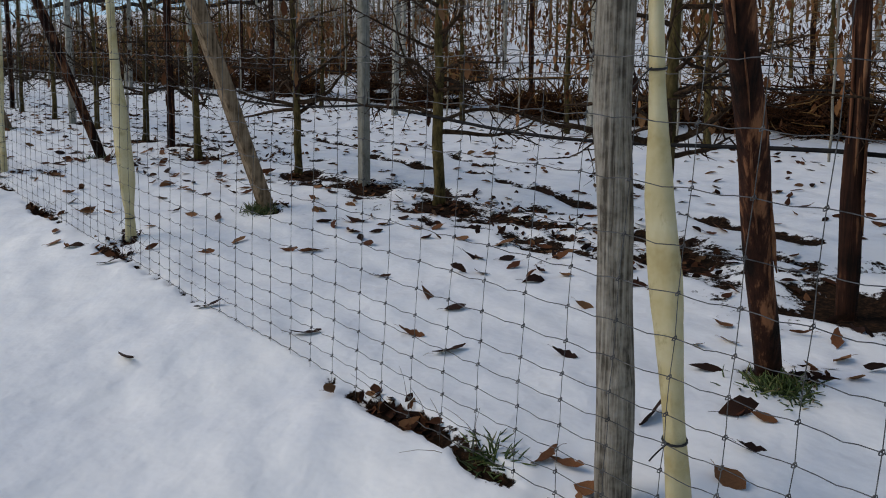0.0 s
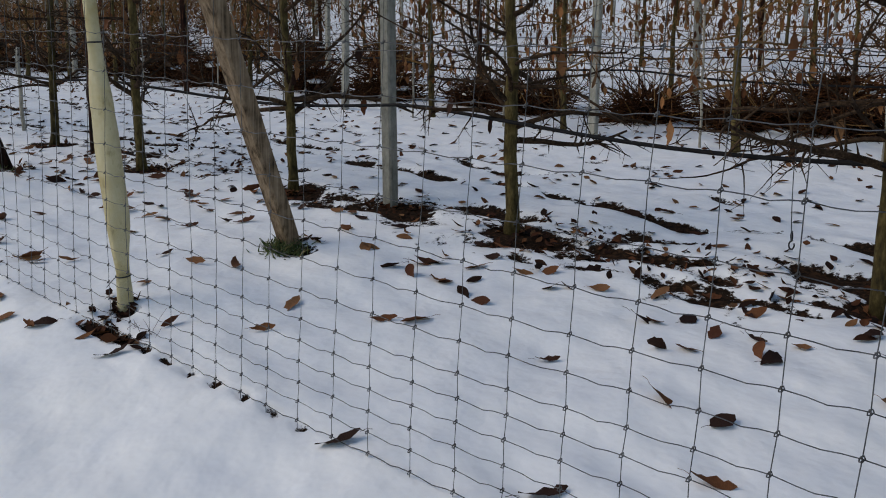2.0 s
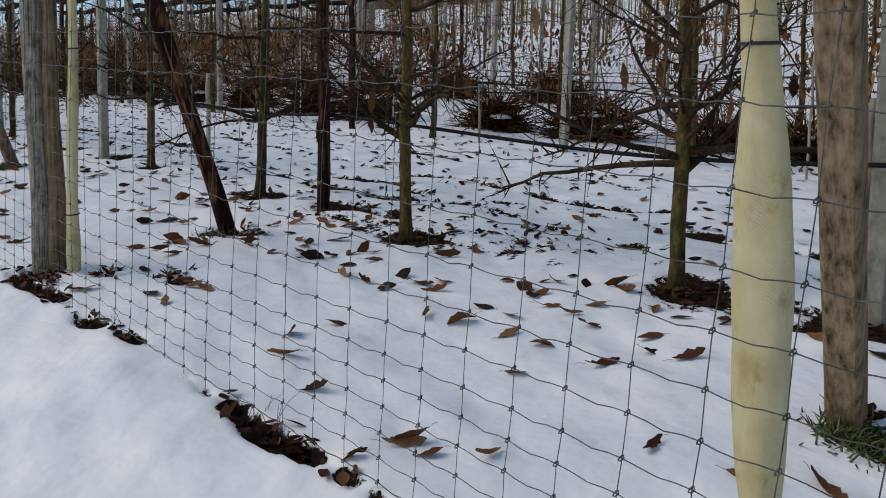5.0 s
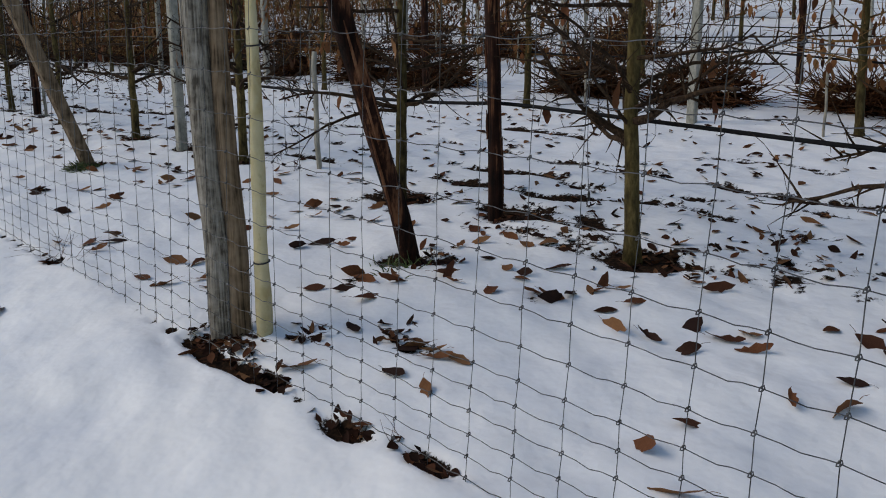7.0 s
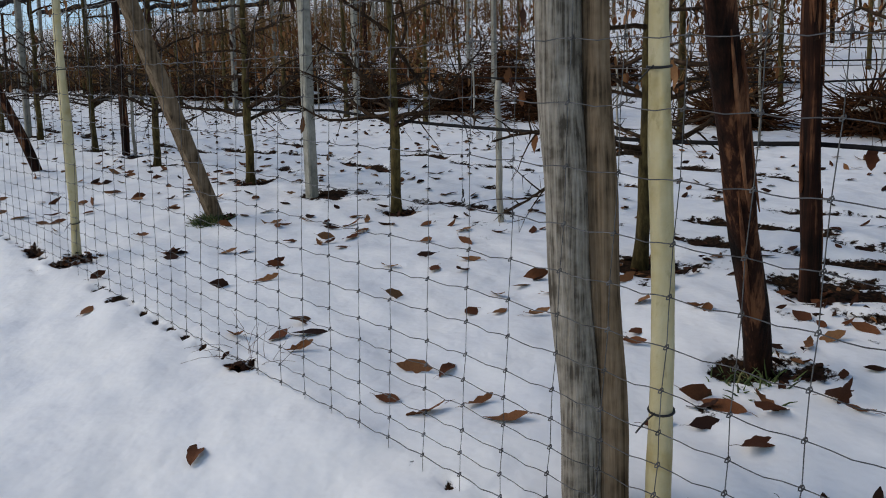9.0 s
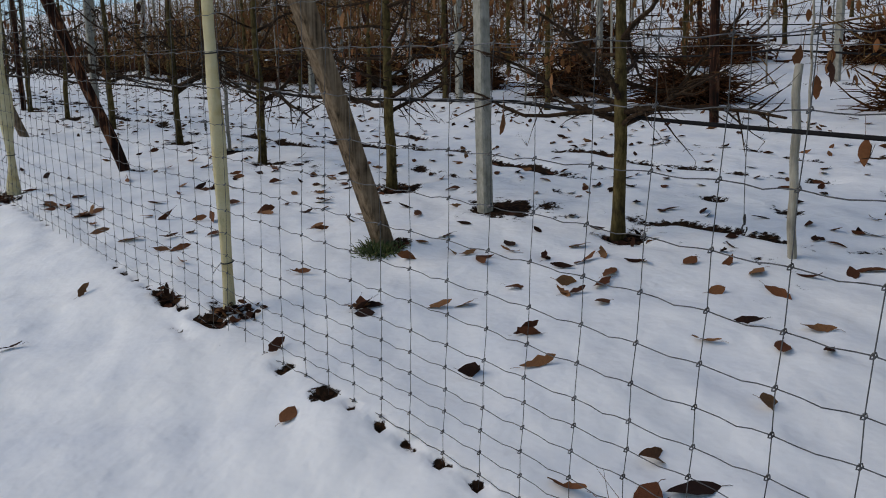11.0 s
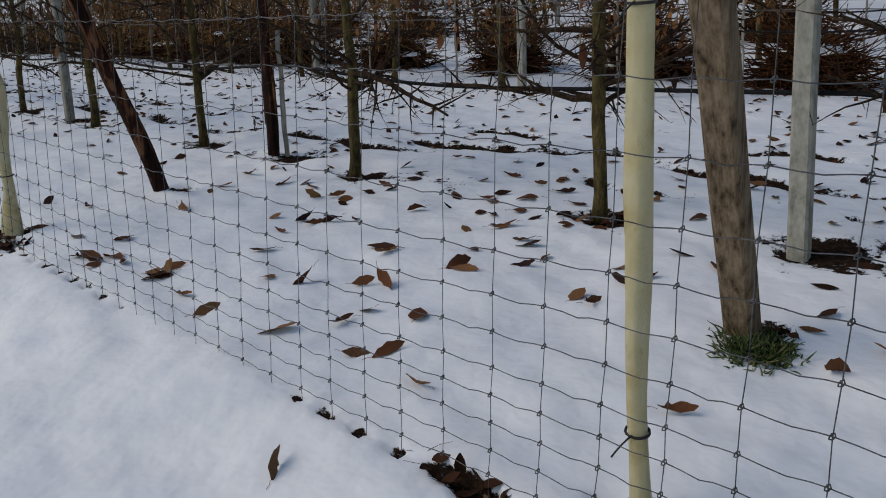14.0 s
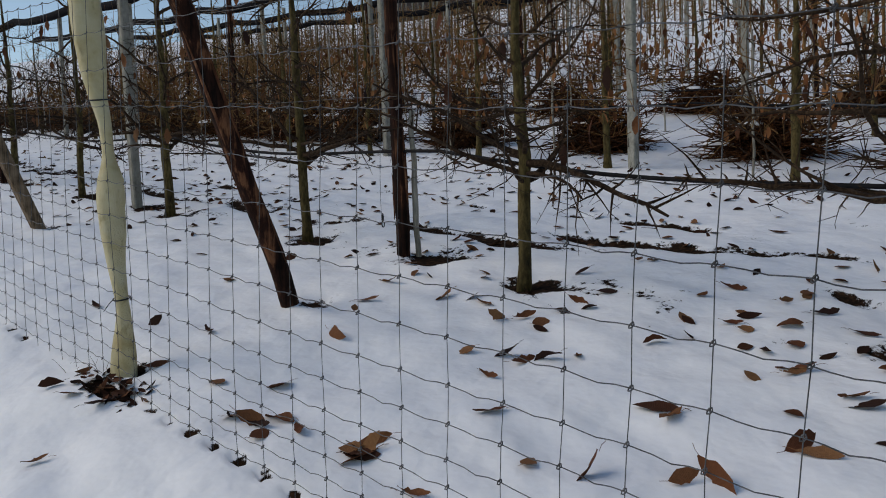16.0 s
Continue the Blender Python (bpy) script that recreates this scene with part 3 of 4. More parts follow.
# leaning anchor posts and upright row posts
ANCHOR = [(1.17, 2.38), (1.23, 6.22), (1.2, 9.75), (1.15, 13.67), (1.06, 17.44), (1.12, 21.25), (1.12, 25.0)]
ROW_POST = [(2.02, 2.4), (2.27, 6.37), (2.03, 9.86), (2.06, 13.75), (2.09, 17.6), (2.1, 21.4), (2.05, 25.2)]
for k, y in enumerate(BAYS):
    px, py = ROW_POST[k]
    ax, ay = ANCHOR[k]
    if k % 2 == 0:
        post("anchor_post", ax, ay, 1.95, 0.049, 0.048, DARKBARK, "leaning dark anchor post with peeling bark", "leaning anchor posts", (-0.37, -0.03), 14, 0.10)
        post("row_post", px, py, 2.6, 0.044, 0.04, DARKBARK, "upright dark row post with peeling bark", "upright row posts", (0.0, 0.01), 12, 0.10)
    else:
        post("anchor_post", ax, ay, 1.95, 0.051, 0.054, BROWNWOOD, "leaning grey-brown squared timber anchor post", "leaning anchor posts", (-0.37, -0.02), 12, 0.04, True)
        post("row_post", px, py, 2.8, 0.043, 0.042, CONCRETE, "upright pale grey concrete row post", "upright row posts", (0.0, 0.0), 4, 0.02, True)
    if k in (1, 4):
        post("support_stick", px + 0.08, py + (0.08 if k == 1 else -0.05), 0.95, 0.02, 0.018, STICK, "short pale wooden stick beside a row post", "support sticks", (0, 0.0), 8)
post("support_stick", 2.25, 11.87, 0.92, 0.022, 0.02, STICK, "short grey wooden stick standing in snow", "support sticks", (0, 0.0), 8)


# ---- apple trees ----
def limb_shape(acc, p0, d, length, r, twigs, fine=True):
    """A limb that rises and droops, with side twigs and buds."""
    n = 7 if fine else 4
    pts = curve_pts(p0, d, length, n, (0, 0, rng.uniform(-0.3, 0.7)), 0.14 if fine else 0.07)
    acc.tube(pts, np.linspace(r, r * 0.3, len(pts)), 5 if fine else 3, False)
    for _ in range(twigs):
        i = rng.integers(1, len(pts) - 1)
        f = rng.uniform(0, 1)
        q = pts[i] * (1 - f) + pts[i + 1] * f
        t = pts[i + 1] - pts[i]
        t /= np.linalg.norm(t)
        side = np.cross(t, rng.normal(0, 1, 3))
        side /= np.linalg.norm(side) + 1e-9
        ln = (0.05 + 0.32 * rng.uniform() ** 2) if fine else rng.uniform(0.1, 0.5)
        tw = curve_pts(q, t * rng.uniform(0.2, 0.9) + side + np.array([0, 0, rng.uniform(-0.35, 0.45)]), ln, 4 if fine else 2, (0, 0, rng.uniform(-0.3, 0.3)), 0.12)
        acc.tube(tw, np.linspace(r * 0.33 + 0.0008, 0.0012 if fine else 0.002, len(tw)), 3, False)
        if fine and ln > 0.15:
            for _ in range(3):
                j = rng.integers(1, len(tw))
                acc.tube(curve_pts(tw[j], rng.normal(0, 1, 3), rng.uniform(0.02, 0.1), 2), [0.0022, 0.0016, 0.001], 3, False)
    return pts


def make_tree(x, y, seed, fine=True, label="", dense=0):
    global rng
    rng = np.random.default_rng(seed)
    root = tagged(new("apple_tree"), label or "bare olive-barked young apple tree in melted snow", "tree", "apple trees in rows")
    h = rng.uniform(2.3, 2.8)
    zs = np.linspace(-0.05, h, 15)
    wx, wy = rng.normal(0, 0.012, 15).cumsum() * 0.6, rng.normal(0, 0.012, 15).cumsum() * 0.6
    pts = np.stack([wx - wx[0], wy - wy[0], zs], -1)
    r = np.interp(zs, [-0.05, 0.0, 0.12, 0.8, h], [0.05, 0.046, 0.036, 0.034, 0.01]) * rng.uniform(0.92, 1.15)
    part("trunk", Acc().tube(pts, r, 10 if fine else 6, True, 0.07), TRUNK, root)
    crown = Acc()
    k_limbs = 18 if fine else 13
    for k in range(k_limbs):
        z = 0.6 + (h - 0.8) * (k / k_limbs) ** 1.5 + rng.uniform(-0.05, 0.05)
        i = int(np.searchsorted(zs, z)) - 1
        p0 = pts[i] + (pts[i + 1] - pts[i]) * (z - zs[i]) / (zs[i + 1] - zs[i])
        q = k * 2.4 + rng.uniform(-0.5, 0.5)
        # limbs are tied along the row more than across it
        d = (0.75 * math.cos(q), 1.15 * math.sin(q), rng.uniform(-0.15, 0.5))
        ln = rng.uniform(0.55, 1.05) * (1.0 - 0.3 * k / k_limbs)
        rr = rng.uniform(0.009, 0.019) if k > 2 else rng.uniform(0.016, 0.026)
        if fine:
            acc = Acc()
            limb_shape(acc, p0, d, ln, rr, 17)
            part("limb", acc, TWIG, root)
        else:
            limb_shape(crown, p0, d, ln, rr * 0.8, 7, False)
    if fine:
        for k in range(5):
            z = rng.uniform(0.55, 1.0)
            q = k * 1.05 + rng.uniform(-0.3, 0.3)
            acc = Acc()
            i = int(np.searchsorted(zs, z)) - 1
            limb_shape(acc, pts[i] + (pts[i + 1] - pts[i]) * (z - zs[i]) / (zs[i + 1] - zs[i]), (0.7 * math.cos(q), math.sin(q), rng.uniform(0.0, 0.4)), rng.uniform(0.6, 1.1), rng.uniform(0.01, 0.02), 13)
            part("limb", acc, TWIG, root)
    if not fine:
        # Rear limbs are paler than near ones: brightness put into the wood colour.
        part("crown", crown, SHOOT_AND_LIT_TWIG, root)
    hang = Acc()
    for _ in range(13 if fine else 90):
        z = rng.uniform(0.65, 1.9) if fine else rng.uniform(0.45, 1.5)
        p = Vector((rng.normal(0, 0.3), rng.normal(0, 0.42), z))
        m = Matrix.Translation(p) @ Euler((rng.uniform(-.4, .4), rng.uniform(1.2, 1.9), rng.uniform(0, 6))).to_matrix().to_4x4()
        one = Acc() if fine else hang
        one.leaf(m, rng.uniform(0.105, 0.15) if fine else rng.uniform(0.09, 0.13), rng.uniform(0.04, 0.06), 0.4, 0.5, 0.7 if fine else 0.0)
        if fine:
            one.tube([m @ Vector((-0.05, 0, 0.01)), p + Vector((0, 0, 0.16))], [0.0012, 0.001], 3, False)
            part("hanging_leaf", one, LEAF, root, "withered brown leaf still hanging")
    if not fine:
        tagged(part("dry_foliage", hang, DRYLEAF, root, "withered brown leaves still hanging"), kind="stuff")
    if dense:
        shoots = Acc()
        for _ in range(dense):
            p = np.array([rng.normal(0, 0.3), rng.normal(0, 0.55), 0.35 + 1.5 * rng.uniform() ** 1.3])
            shoots.tube(curve_pts(p, (rng.normal(0, .5), rng.normal(0, .5), rng.uniform(-.2, 1)), rng.uniform(0.12, 0.4), 2, (0, 0, .2), .15), [0.006, 0.005, 0.002], 3, False)
        tagged(part("water_shoot", shoots, SHOOT_AND_LIT_TWIG, root, "dense olive-brown young shoots"), kind="stuff")
    root.location = (x, y, gz(x, y))
    return root


for k, (x, y) in enumerate(TREES):
    make_tree(x, y, 100 + k)

for row, x in enumerate(ROWS_X[1:]):
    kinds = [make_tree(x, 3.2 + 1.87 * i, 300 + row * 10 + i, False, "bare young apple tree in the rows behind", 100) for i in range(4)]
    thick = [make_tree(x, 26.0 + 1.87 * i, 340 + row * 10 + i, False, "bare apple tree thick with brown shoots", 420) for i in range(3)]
    y, i = 3.2 + 1.87 * 4, 0
    while y < 44:
        if abs((y - 2.8) % 3.74) > 0.4 and not 25.2 < y < 30.6:
            kind = thick[i % 3] if y > 22 + 0.6 * (x - 5) else kinds[i % 4]
            copy_thing(kind, pose(x + random.uniform(-.08, .08), y, gz(x, y), 0, 0, random.uniform(-25, 25) + 180 * (i % 2)))
        y += 1.87 + random.uniform(-.12, .12)
        i += 1
    for j in range(11):
        y = 6.55 - 3.74 + j * 3.77
        if (row + j) % 3 == 0:
            post("row_post", x, y, 2.6, 0.048, 0.044, DARKBARK, "upright dark row post with peeling bark", "upright row posts", (0.0, 0.01), 10, 0.1)
        else:
            post("row_post", x, y, 2.9, 0.045, 0.043, CONCRETE, "upright pale grey concrete row post", "upright row posts", (random.uniform(-.01, .01), random.uniform(-.02, .02)), 4, 0.02, True)
        for dy, top in ((1.1, 1.9), (2.7, 1.5)) if row < 2 else ((1.1, 1.9),):
            post("support_stick", x - 0.05, y + dy + random.uniform(-.2, .2), top * random.uniform(0.75, 1.15), 0.013, 0.011, STICK, "thin pale stick supporting a young tree", "support sticks", (random.uniform(-.03, .03), 0), 6)


# rows further away, too many to count
def far_rows():
    global rng
    rng = np.random.default_rng(55)
    wood, pale, young = Acc(), Acc(), Acc()
    for x in np.arange(19.4, 62, 3.4):
        step = 1.87 if x < 35 else 2.6
        for y in np.arange(5, 64, step):
            z0 = gz(x, y)
            p = (x + rng.uniform(-.1, .1), y + rng.uniform(-.2, .2), z0)
            wood.tube([p, (p[0], p[1], z0 + 1.2), (p[0] + rng.uniform(-.1, .1), p[1], z0 + 2.5)], [0.045, 0.035, 0.012], 4, False)
            for _ in range((16 if x < 35 else 10) if y > 0.8 * x + 4 else 7):
                z = z0 + rng.uniform(0.6, 2.3)
                pts = curve_pts((p[0], p[1], z), (rng.normal(0, .7), rng.normal(0, 1), rng.uniform(-.2, .6)), rng.uniform(.5, 1.1), 3, (0, 0, .3), .15)
                wood.tube(pts, [0.013, 0.010, 0.007, 0.004], 3, False)
            for _ in range(8 if x < 35 else 3):
                q = (p[0] + rng.normal(0, .3), p[1] + rng.normal(0, .55), z0 + 0.35 + 1.6 * rng.uniform() ** 1.3)
                young.tube(curve_pts(q, (rng.normal(0, .5), rng.normal(0, .5), rng.uniform(-.2, 1)), rng.uniform(.2, .6), 2, (0, 0, .2), .15), [0.009, 0.007, 0.003], 3, False)
        for y in np.arange(6.5, 64, 3.77):
            z0 = gz(x, y)
            pale.tube([(x, y, z0), (x, y + rng.uniform(-.08, .08), z0 + 2.9)], 0.05, 4, False)
    # Far trunks and limbs carry the same brightened wood colour.
    tagged(part("distant_orchard", wood.plumb(), SHOOT_AND_LIT_TWIG, None), "rows of bare apple trees far back on snow", "trees", kind="stuff")
    tagged(part("distant_shoots", young.plumb(), SHOOT_AND_LIT_TWIG, None), "olive-brown young shoots on the far orchard rows", "shoots", kind="stuff")
    tagged(part("distant_posts", pale.plumb(), CONCRETE, None), "pale concrete posts of the far orchard rows", "posts", kind="stuff")


far_rows()


# ---- pipes and wires along the rows ----
def row_line(name, x, zs, r, mat, label, cat, y0=0.0, y1=44.0, sag=0.06, wob=0.03):
    acc = Acc()
    pts = []
    for y in np.arange(y0, y1, 0.23):
        ph = ((y - 2.38) % 3.72) / 3.72
        pts.append((x + wob * math.sin(y * 0.9 + x), y, zs - sag * math.sin(math.pi * ph) + 0.012 * math.sin(y * 2.1 + x)))
    acc.tube(pts, r, 6, True)
    return tagged(part(name, acc.plumb(), mat, None), label, cat, "lines along the orchard rows")


row_line("irrigation_pipe", 2.13, 0.68, 0.0115, PIPE, "black drip irrigation pipe tied along the trees", "pipe", sag=0.07)
for x in ROWS_X[1:]:
    row_line("irrigation_pipe", x + 0.08, 0.7, 0.011, PIPE, "black drip irrigation pipe tied along the trees", "pipe", sag=0.07)
for x in ROWS_X[:4]:
    for z in (1.02, 1.75, 2.3, 2.7):
        row_line("trellis_wire", x - 0.03, z, 0.0022, WIRE, "thin steel trellis wire along the trees", "wire", sag=0.02, wob=0.01)
for x in ROWS_X[1:]:
    row_line("hail_net_roll", x, 2.95, 0.1, NET, "rolled black hail net above the orchard row", "net", sag=0.12, wob=0.05)


# ---- limb weights hung on strings from the trellis ----
def limb_weight(x, y, z):
    """A thin string with a wire hook and a small black weight at its end."""
    root = tagged(new("limb_weight"), "thin string with a small black hook hanging from the trellis", "hook", "strings hanging from the trellis")
    top = 1.02 - z
    line = [(0.012 * math.sin(q * 3 + y), 0.006 * math.sin(q * 5), top * q) for q in np.linspace(0, 1, 9)]
    part("string", Acc().tube(line, 0.0022, 4, False), WIRE, root)
    loop = [(0, 0.012 * math.sin(q), -0.02 + 0.02 * math.cos(q)) for q in np.linspace(0, 5.2, 10)]
    part("hook", Acc().tube(loop, 0.004, 5, True), TIE, root, "small black hook")
    part("weight", Acc().tube([(0, 0, 0.05), (0, 0.001, 0.03), (0, 0, 0.0)], [0.004, 0.008, 0.005], 7, True), TIE, root)
    root.location = (x, y, z)


for x, y, z in ((2.3, 3.83, 0.2), (2.1, 9.26, 0.2), (2.07, 12.03, 0.19), (2.02, 17.7, 0.24)):
    limb_weight(x, y, z)


# ---- brush piles ----
def brush_pile(x, y, seed, w, l, h, n=520):
    global rng
    rng = np.random.default_rng(seed)
    root = tagged(new("brush_pile"), "heap of brown pruned branches lying on snow", "brush pile", "brush piles between the rows")
    acc = Acc()
    for _ in range(n):
        c = np.array([rng.normal(0, w * 0.38), rng.normal(0, l * 0.38), 0])
        top = h * math.exp(-((c[0] / w) ** 2 + (c[1] / l) ** 2) * 1.4)
        c[2] = rng.uniform(0.0, 1.0) * top
        d = (rng.normal(0, 1), rng.normal(0, 1.3), rng.normal(0.05, 0.33))
        pts = curve_pts(c, d, rng.uniform(0.25, 0.8), 4, rng.normal(0, 0.5, 3), 0.1)
        pts[:, 2] = np.maximum(pts[:, 2], 0.0)
        acc.tube(pts, np.linspace(rng.uniform(0.007, 0.019), 0.003, 5), 3, False)
    tagged(part("cut_branch", acc, BRUSH, root), kind="stuff")
    caps = Acc()
    for _ in range(3):
        cx, cy = rng.normal(0, w * 0.4), rng.normal(0, l * 0.45)
        r, top = rng.uniform(0.08, 0.17), h * 0.78 * math.exp(-((cx / w) ** 2 + (cy / l) ** 2) * 1.4)
        ph = rng.uniform(0, 6.28)
        base = len(caps.v)
        for ring in range(4):
            rr, zz = r * (1.0, 0.95, 0.62, 0.2)[ring], top + r * (-0.1, 0.1, 0.28, 0.36)[ring]
            caps.v.extend((cx + rr * math.cos(q) * (1 + 0.25 * math.sin(2 * q + ph)), cy + 1.4 * rr * math.sin(q) * (1 + 0.2 * math.sin(3 * q + ph)), zz) for q in np.arange(10) * 0.6283)
        for ring in range(3):
            caps.f += [(base + ring * 10 + i, base + ring * 10 + (i + 1) % 10, base + ring * 10 + 10 + (i + 1) % 10, base + ring * 10 + 10 + i) for i in range(10)]
        caps.f.append(tuple(range(base + 30, base + 40)))
    tagged(part("snow_cap", caps, CAP_SNOW, root, "melting snow left on the heap"), kind="stuff")
    lit = Acc()
    for _ in range(n // 2):
        p = Vector((rng.normal(0, w * 0.35), rng.normal(0, l * 0.35), rng.uniform(0.01, h * 0.55)))
        lit.leaf(Matrix.Translation(p) @ Euler(rng.uniform(0, 6, 3)).to_matrix().to_4x4(), 0.1, 0.05, 0.5, 0.5)
    tagged(part("dry_foliage", lit, LITTER, root, "dry brown leaves caught in the heap"), kind="stuff")
    root.location = (x, y, gz(x, y) - 0.01)
    return root


PILES = [(7.6, 4.5, .45, .75, .62), (7.45, 5.4, .34, .4, .34), (7.3, 6.55, .28, .36, .34), (7.35, 8.2, .26, .36, .3), (7.5, 9.2, .24, .32, .28), (7.35, 10.9, .4, .6, .5),
         (7.3, 12.5, .28, .4, .42), (7.1, 15.1, .38, .5, .5), (7.35, 17.0, .38, .55, .62), (7.35, 19.1, .38, .5, .5), (7.2, 21.3, .4, .6, .55)]
for k, (x, y, w, l, h) in enumerate(PILES):
    brush_pile(x, y, 700 + k, w, l, h, 780)
for k in range(14):
    brush_pile(7.2 + random.uniform(-.2, .2), 23.5 + 1.55 * k, 750 + k, .5, .9, .75)
for k in range(10):
    brush_pile(10.9 + random.uniform(-.3, .3), 14 + 2.6 * k, 780 + k, .5, .9, .7)


def distant_brush():
    global rng
    rng = np.random.default_rng(66)
    acc = Acc()
    for x0 in (14.4, 17.8, 21.2, 25.0, 29.0, 34.0):
        for y0 in np.arange(8, 60, 2.2):
            cx, cy = x0 + rng.uniform(-.4, .4), y0 + rng.uniform(-.6, .6)
            if y0 < 0.9 * x0 + 8:
                continue
            for _ in range(46):
                c = np.array([cx + rng.normal(0, .28), cy + rng.normal(0, .5), gz(cx, cy) + rng.uniform(0, .45)])
                acc.tube(curve_pts(c, rng.normal(0.1, 1, 3), rng.uniform(.3, .9), 2, (0, 0, .2), .2), [0.018, 0.013, 0.006], 3, False)
    tagged(part("distant_brush", acc, BRUSH, None), "heaps of brown pruned branches in far alleys", "brush", kind="stuff")


distant_brush()


# ---- fallen leaves ----
LEAVES_A = [(1.46, 2.11), (0.41, 2.17), (0.60, 2.20), (1.86, 2.30), (0.80, 2.34), (1.62, 2.44), (0.59, 2.52), (1.04, 2.57), (0.14, 2.62), (1.33, 2.62), (1.49, 2.72), (0.74, 3.01), (1.65, 3.15), (1.22, 3.26), (3.93, 3.30), (0.45, 3.37), (2.88, 3.43), (2.76, 3.46), (-0.07, 3.47), (1.51, 3.60), (0.45, 3.61), (1.33, 3.66), (0.78, 3.68), (1.50, 3.77), (2.01, 3.82), (0.78, 3.87), (1.76, 3.87), (1.45, 3.91), (1.23, 3.95), (0.14, 3.96), (1.16, 4.04), (1.55, 4.05), (1.89, 4.07), (1.41, 4.19), (1.75, 4.25), (0.88, 4.36), (-0.48, 4.41), (1.63, 4.50), (-0.01, 4.58), (3.21, 4.76), (1.17, 4.87), (1.68, 4.87), (3.00, 4.91), (0.80, 4.94), (0.73, 5.06)]
LEAVES_B = [(1.53, 5.14), (1.70, 5.15), (1.26, 5.18), (1.25, 5.34), (1.50, 5.37), (0.37, 5.40), (1.28, 5.49), (0.63, 5.52), (-0.10, 5.73), (0.18, 5.76), (1.40, 5.79), (0.81, 6.16), (-0.14, 6.22), (0.37, 6.28), (0.20, 6.29), (0.69, 6.32), (4.08, 6.58), (0.68, 6.59), (-0.12, 6.68), (1.76, 6.71), (1.36, 6.79), (4.04, 6.81), (1.82, 6.84), (0.32, 6.91), (1.33, 6.93), (1.45, 6.99), (1.09, 7.00), (0.23, 7.14), (0.83, 7.20), (1.41, 7.24), (1.11, 7.27), (1.61, 7.34), (1.44, 7.37), (1.92, 7.40), (1.10, 7.44), (1.45, 7.50), (1.25, 7.55), (1.58, 7.62), (0.26, 7.65), (1.07, 7.68), (1.26, 7.71), (1.00, 7.82), (0.31, 7.89), (0.67, 8.02), (1.30, 8.05)]
LEAVES_C = [(0.47, 8.06), (1.42, 8.11), (1.32, 8.17), (1.14, 8.24), (1.32, 8.30), (1.15, 8.40), (1.13, 8.53), (1.37, 8.58), (1.49, 8.72), (0.29, 8.78), (2.26, 8.79), (1.31, 8.86), (1.19, 8.88), (0.31, 8.96), (0.53, 8.97), (1.23, 9.00), (1.53, 9.08), (0.49, 9.15), (1.39, 9.17), (1.13, 9.17), (0.12, 9.27), (1.83, 9.34), (0.47, 9.37), (1.86, 9.45), (1.16, 9.46), (1.61, 9.64), (0.97, 9.64), (0.73, 9.74), (1.76, 9.80), (3.57, 9.82), (0.87, 9.83), (0.64, 9.85), (1.57, 10.17), (0.34, 10.23), (1.09, 10.36), (0.36, 10.37), (0.95, 10.39), (1.53, 10.41), (0.21, 10.47), (1.49, 10.59), (0.18, 10.64), (1.12, 10.70), (0.42, 10.75), (1.55, 10.78), (1.37, 10.79)]
LEAVES_D = [(1.05, 10.86), (0.99, 10.98), (1.20, 11.00), (1.54, 11.03), (1.74, 11.05), (0.20, 11.20), (0.02, 11.31), (0.34, 11.34), (1.35, 11.37), (0.87, 11.38), (0.23, 11.41), (1.51, 11.47), (0.42, 11.50), (1.27, 11.50), (0.13, 11.59), (1.37, 11.67), (1.75, 11.72), (1.15, 11.73), (1.92, 11.89), (1.62, 11.93), (0.59, 12.08), (0.40, 12.23), (1.20, 12.23), (0.79, 12.31), (1.37, 12.35), (1.49, 12.39), (1.21, 12.39), (1.27, 12.48), (-0.17, 12.54), (1.68, 12.56), (1.12, 12.65), (0.83, 12.70), (1.51, 12.80), (0.05, 12.99), (1.26, 13.01), (1.50, 13.03), (0.53, 13.05), (1.60, 13.12), (1.34, 13.19), (1.06, 13.36), (1.46, 13.49), (0.59, 13.66), (1.97, 13.94), (1.66, 13.96), (-0.68, 14.11)]
LEAVES_E = [(1.29, 14.20), (2.48, 14.22), (1.48, 14.27), (2.29, 14.29), (1.11, 14.30), (0.26, 14.37), (-0.25, 14.44), (0.35, 14.59), (1.28, 14.67), (0.27, 14.67), (0.61, 14.69), (1.53, 14.84), (1.09, 14.89), (0.56, 14.92), (0.42, 14.92), (2.20, 14.95), (0.23, 15.06), (1.63, 15.07), (0.71, 15.10), (1.91, 15.14), (2.38, 15.15), (2.10, 15.21), (2.59, 15.28), (2.39, 15.33), (0.57, 15.33), (1.06, 15.35), (2.00, 15.44), (0.18, 15.47), (0.52, 15.51), (2.50, 15.61), (1.59, 15.61), (1.96, 15.63), (0.20, 15.70), (0.70, 15.80), (0.24, 15.98), (0.96, 16.01), (1.17, 16.08), (1.55, 16.16), (1.91, 16.17), (1.75, 16.17), (1.08, 16.23), (2.70, 16.24), (1.47, 16.35), (2.33, 16.42), (0.16, 16.43)]
LEAVES_F = [(1.61, 16.55), (0.40, 16.63), (1.57, 16.78), (0.86, 16.82), (0.25, 16.84), (-0.40, 16.98), (1.32, 17.12), (0.20, 17.26), (0.57, 17.45), (0.48, 17.82), (1.14, 18.17), (0.41, 18.36)]
LANE_LEAVES = [(-0.4, 10.94), (-0.2, 6.45), (-0.17, 6.25)]
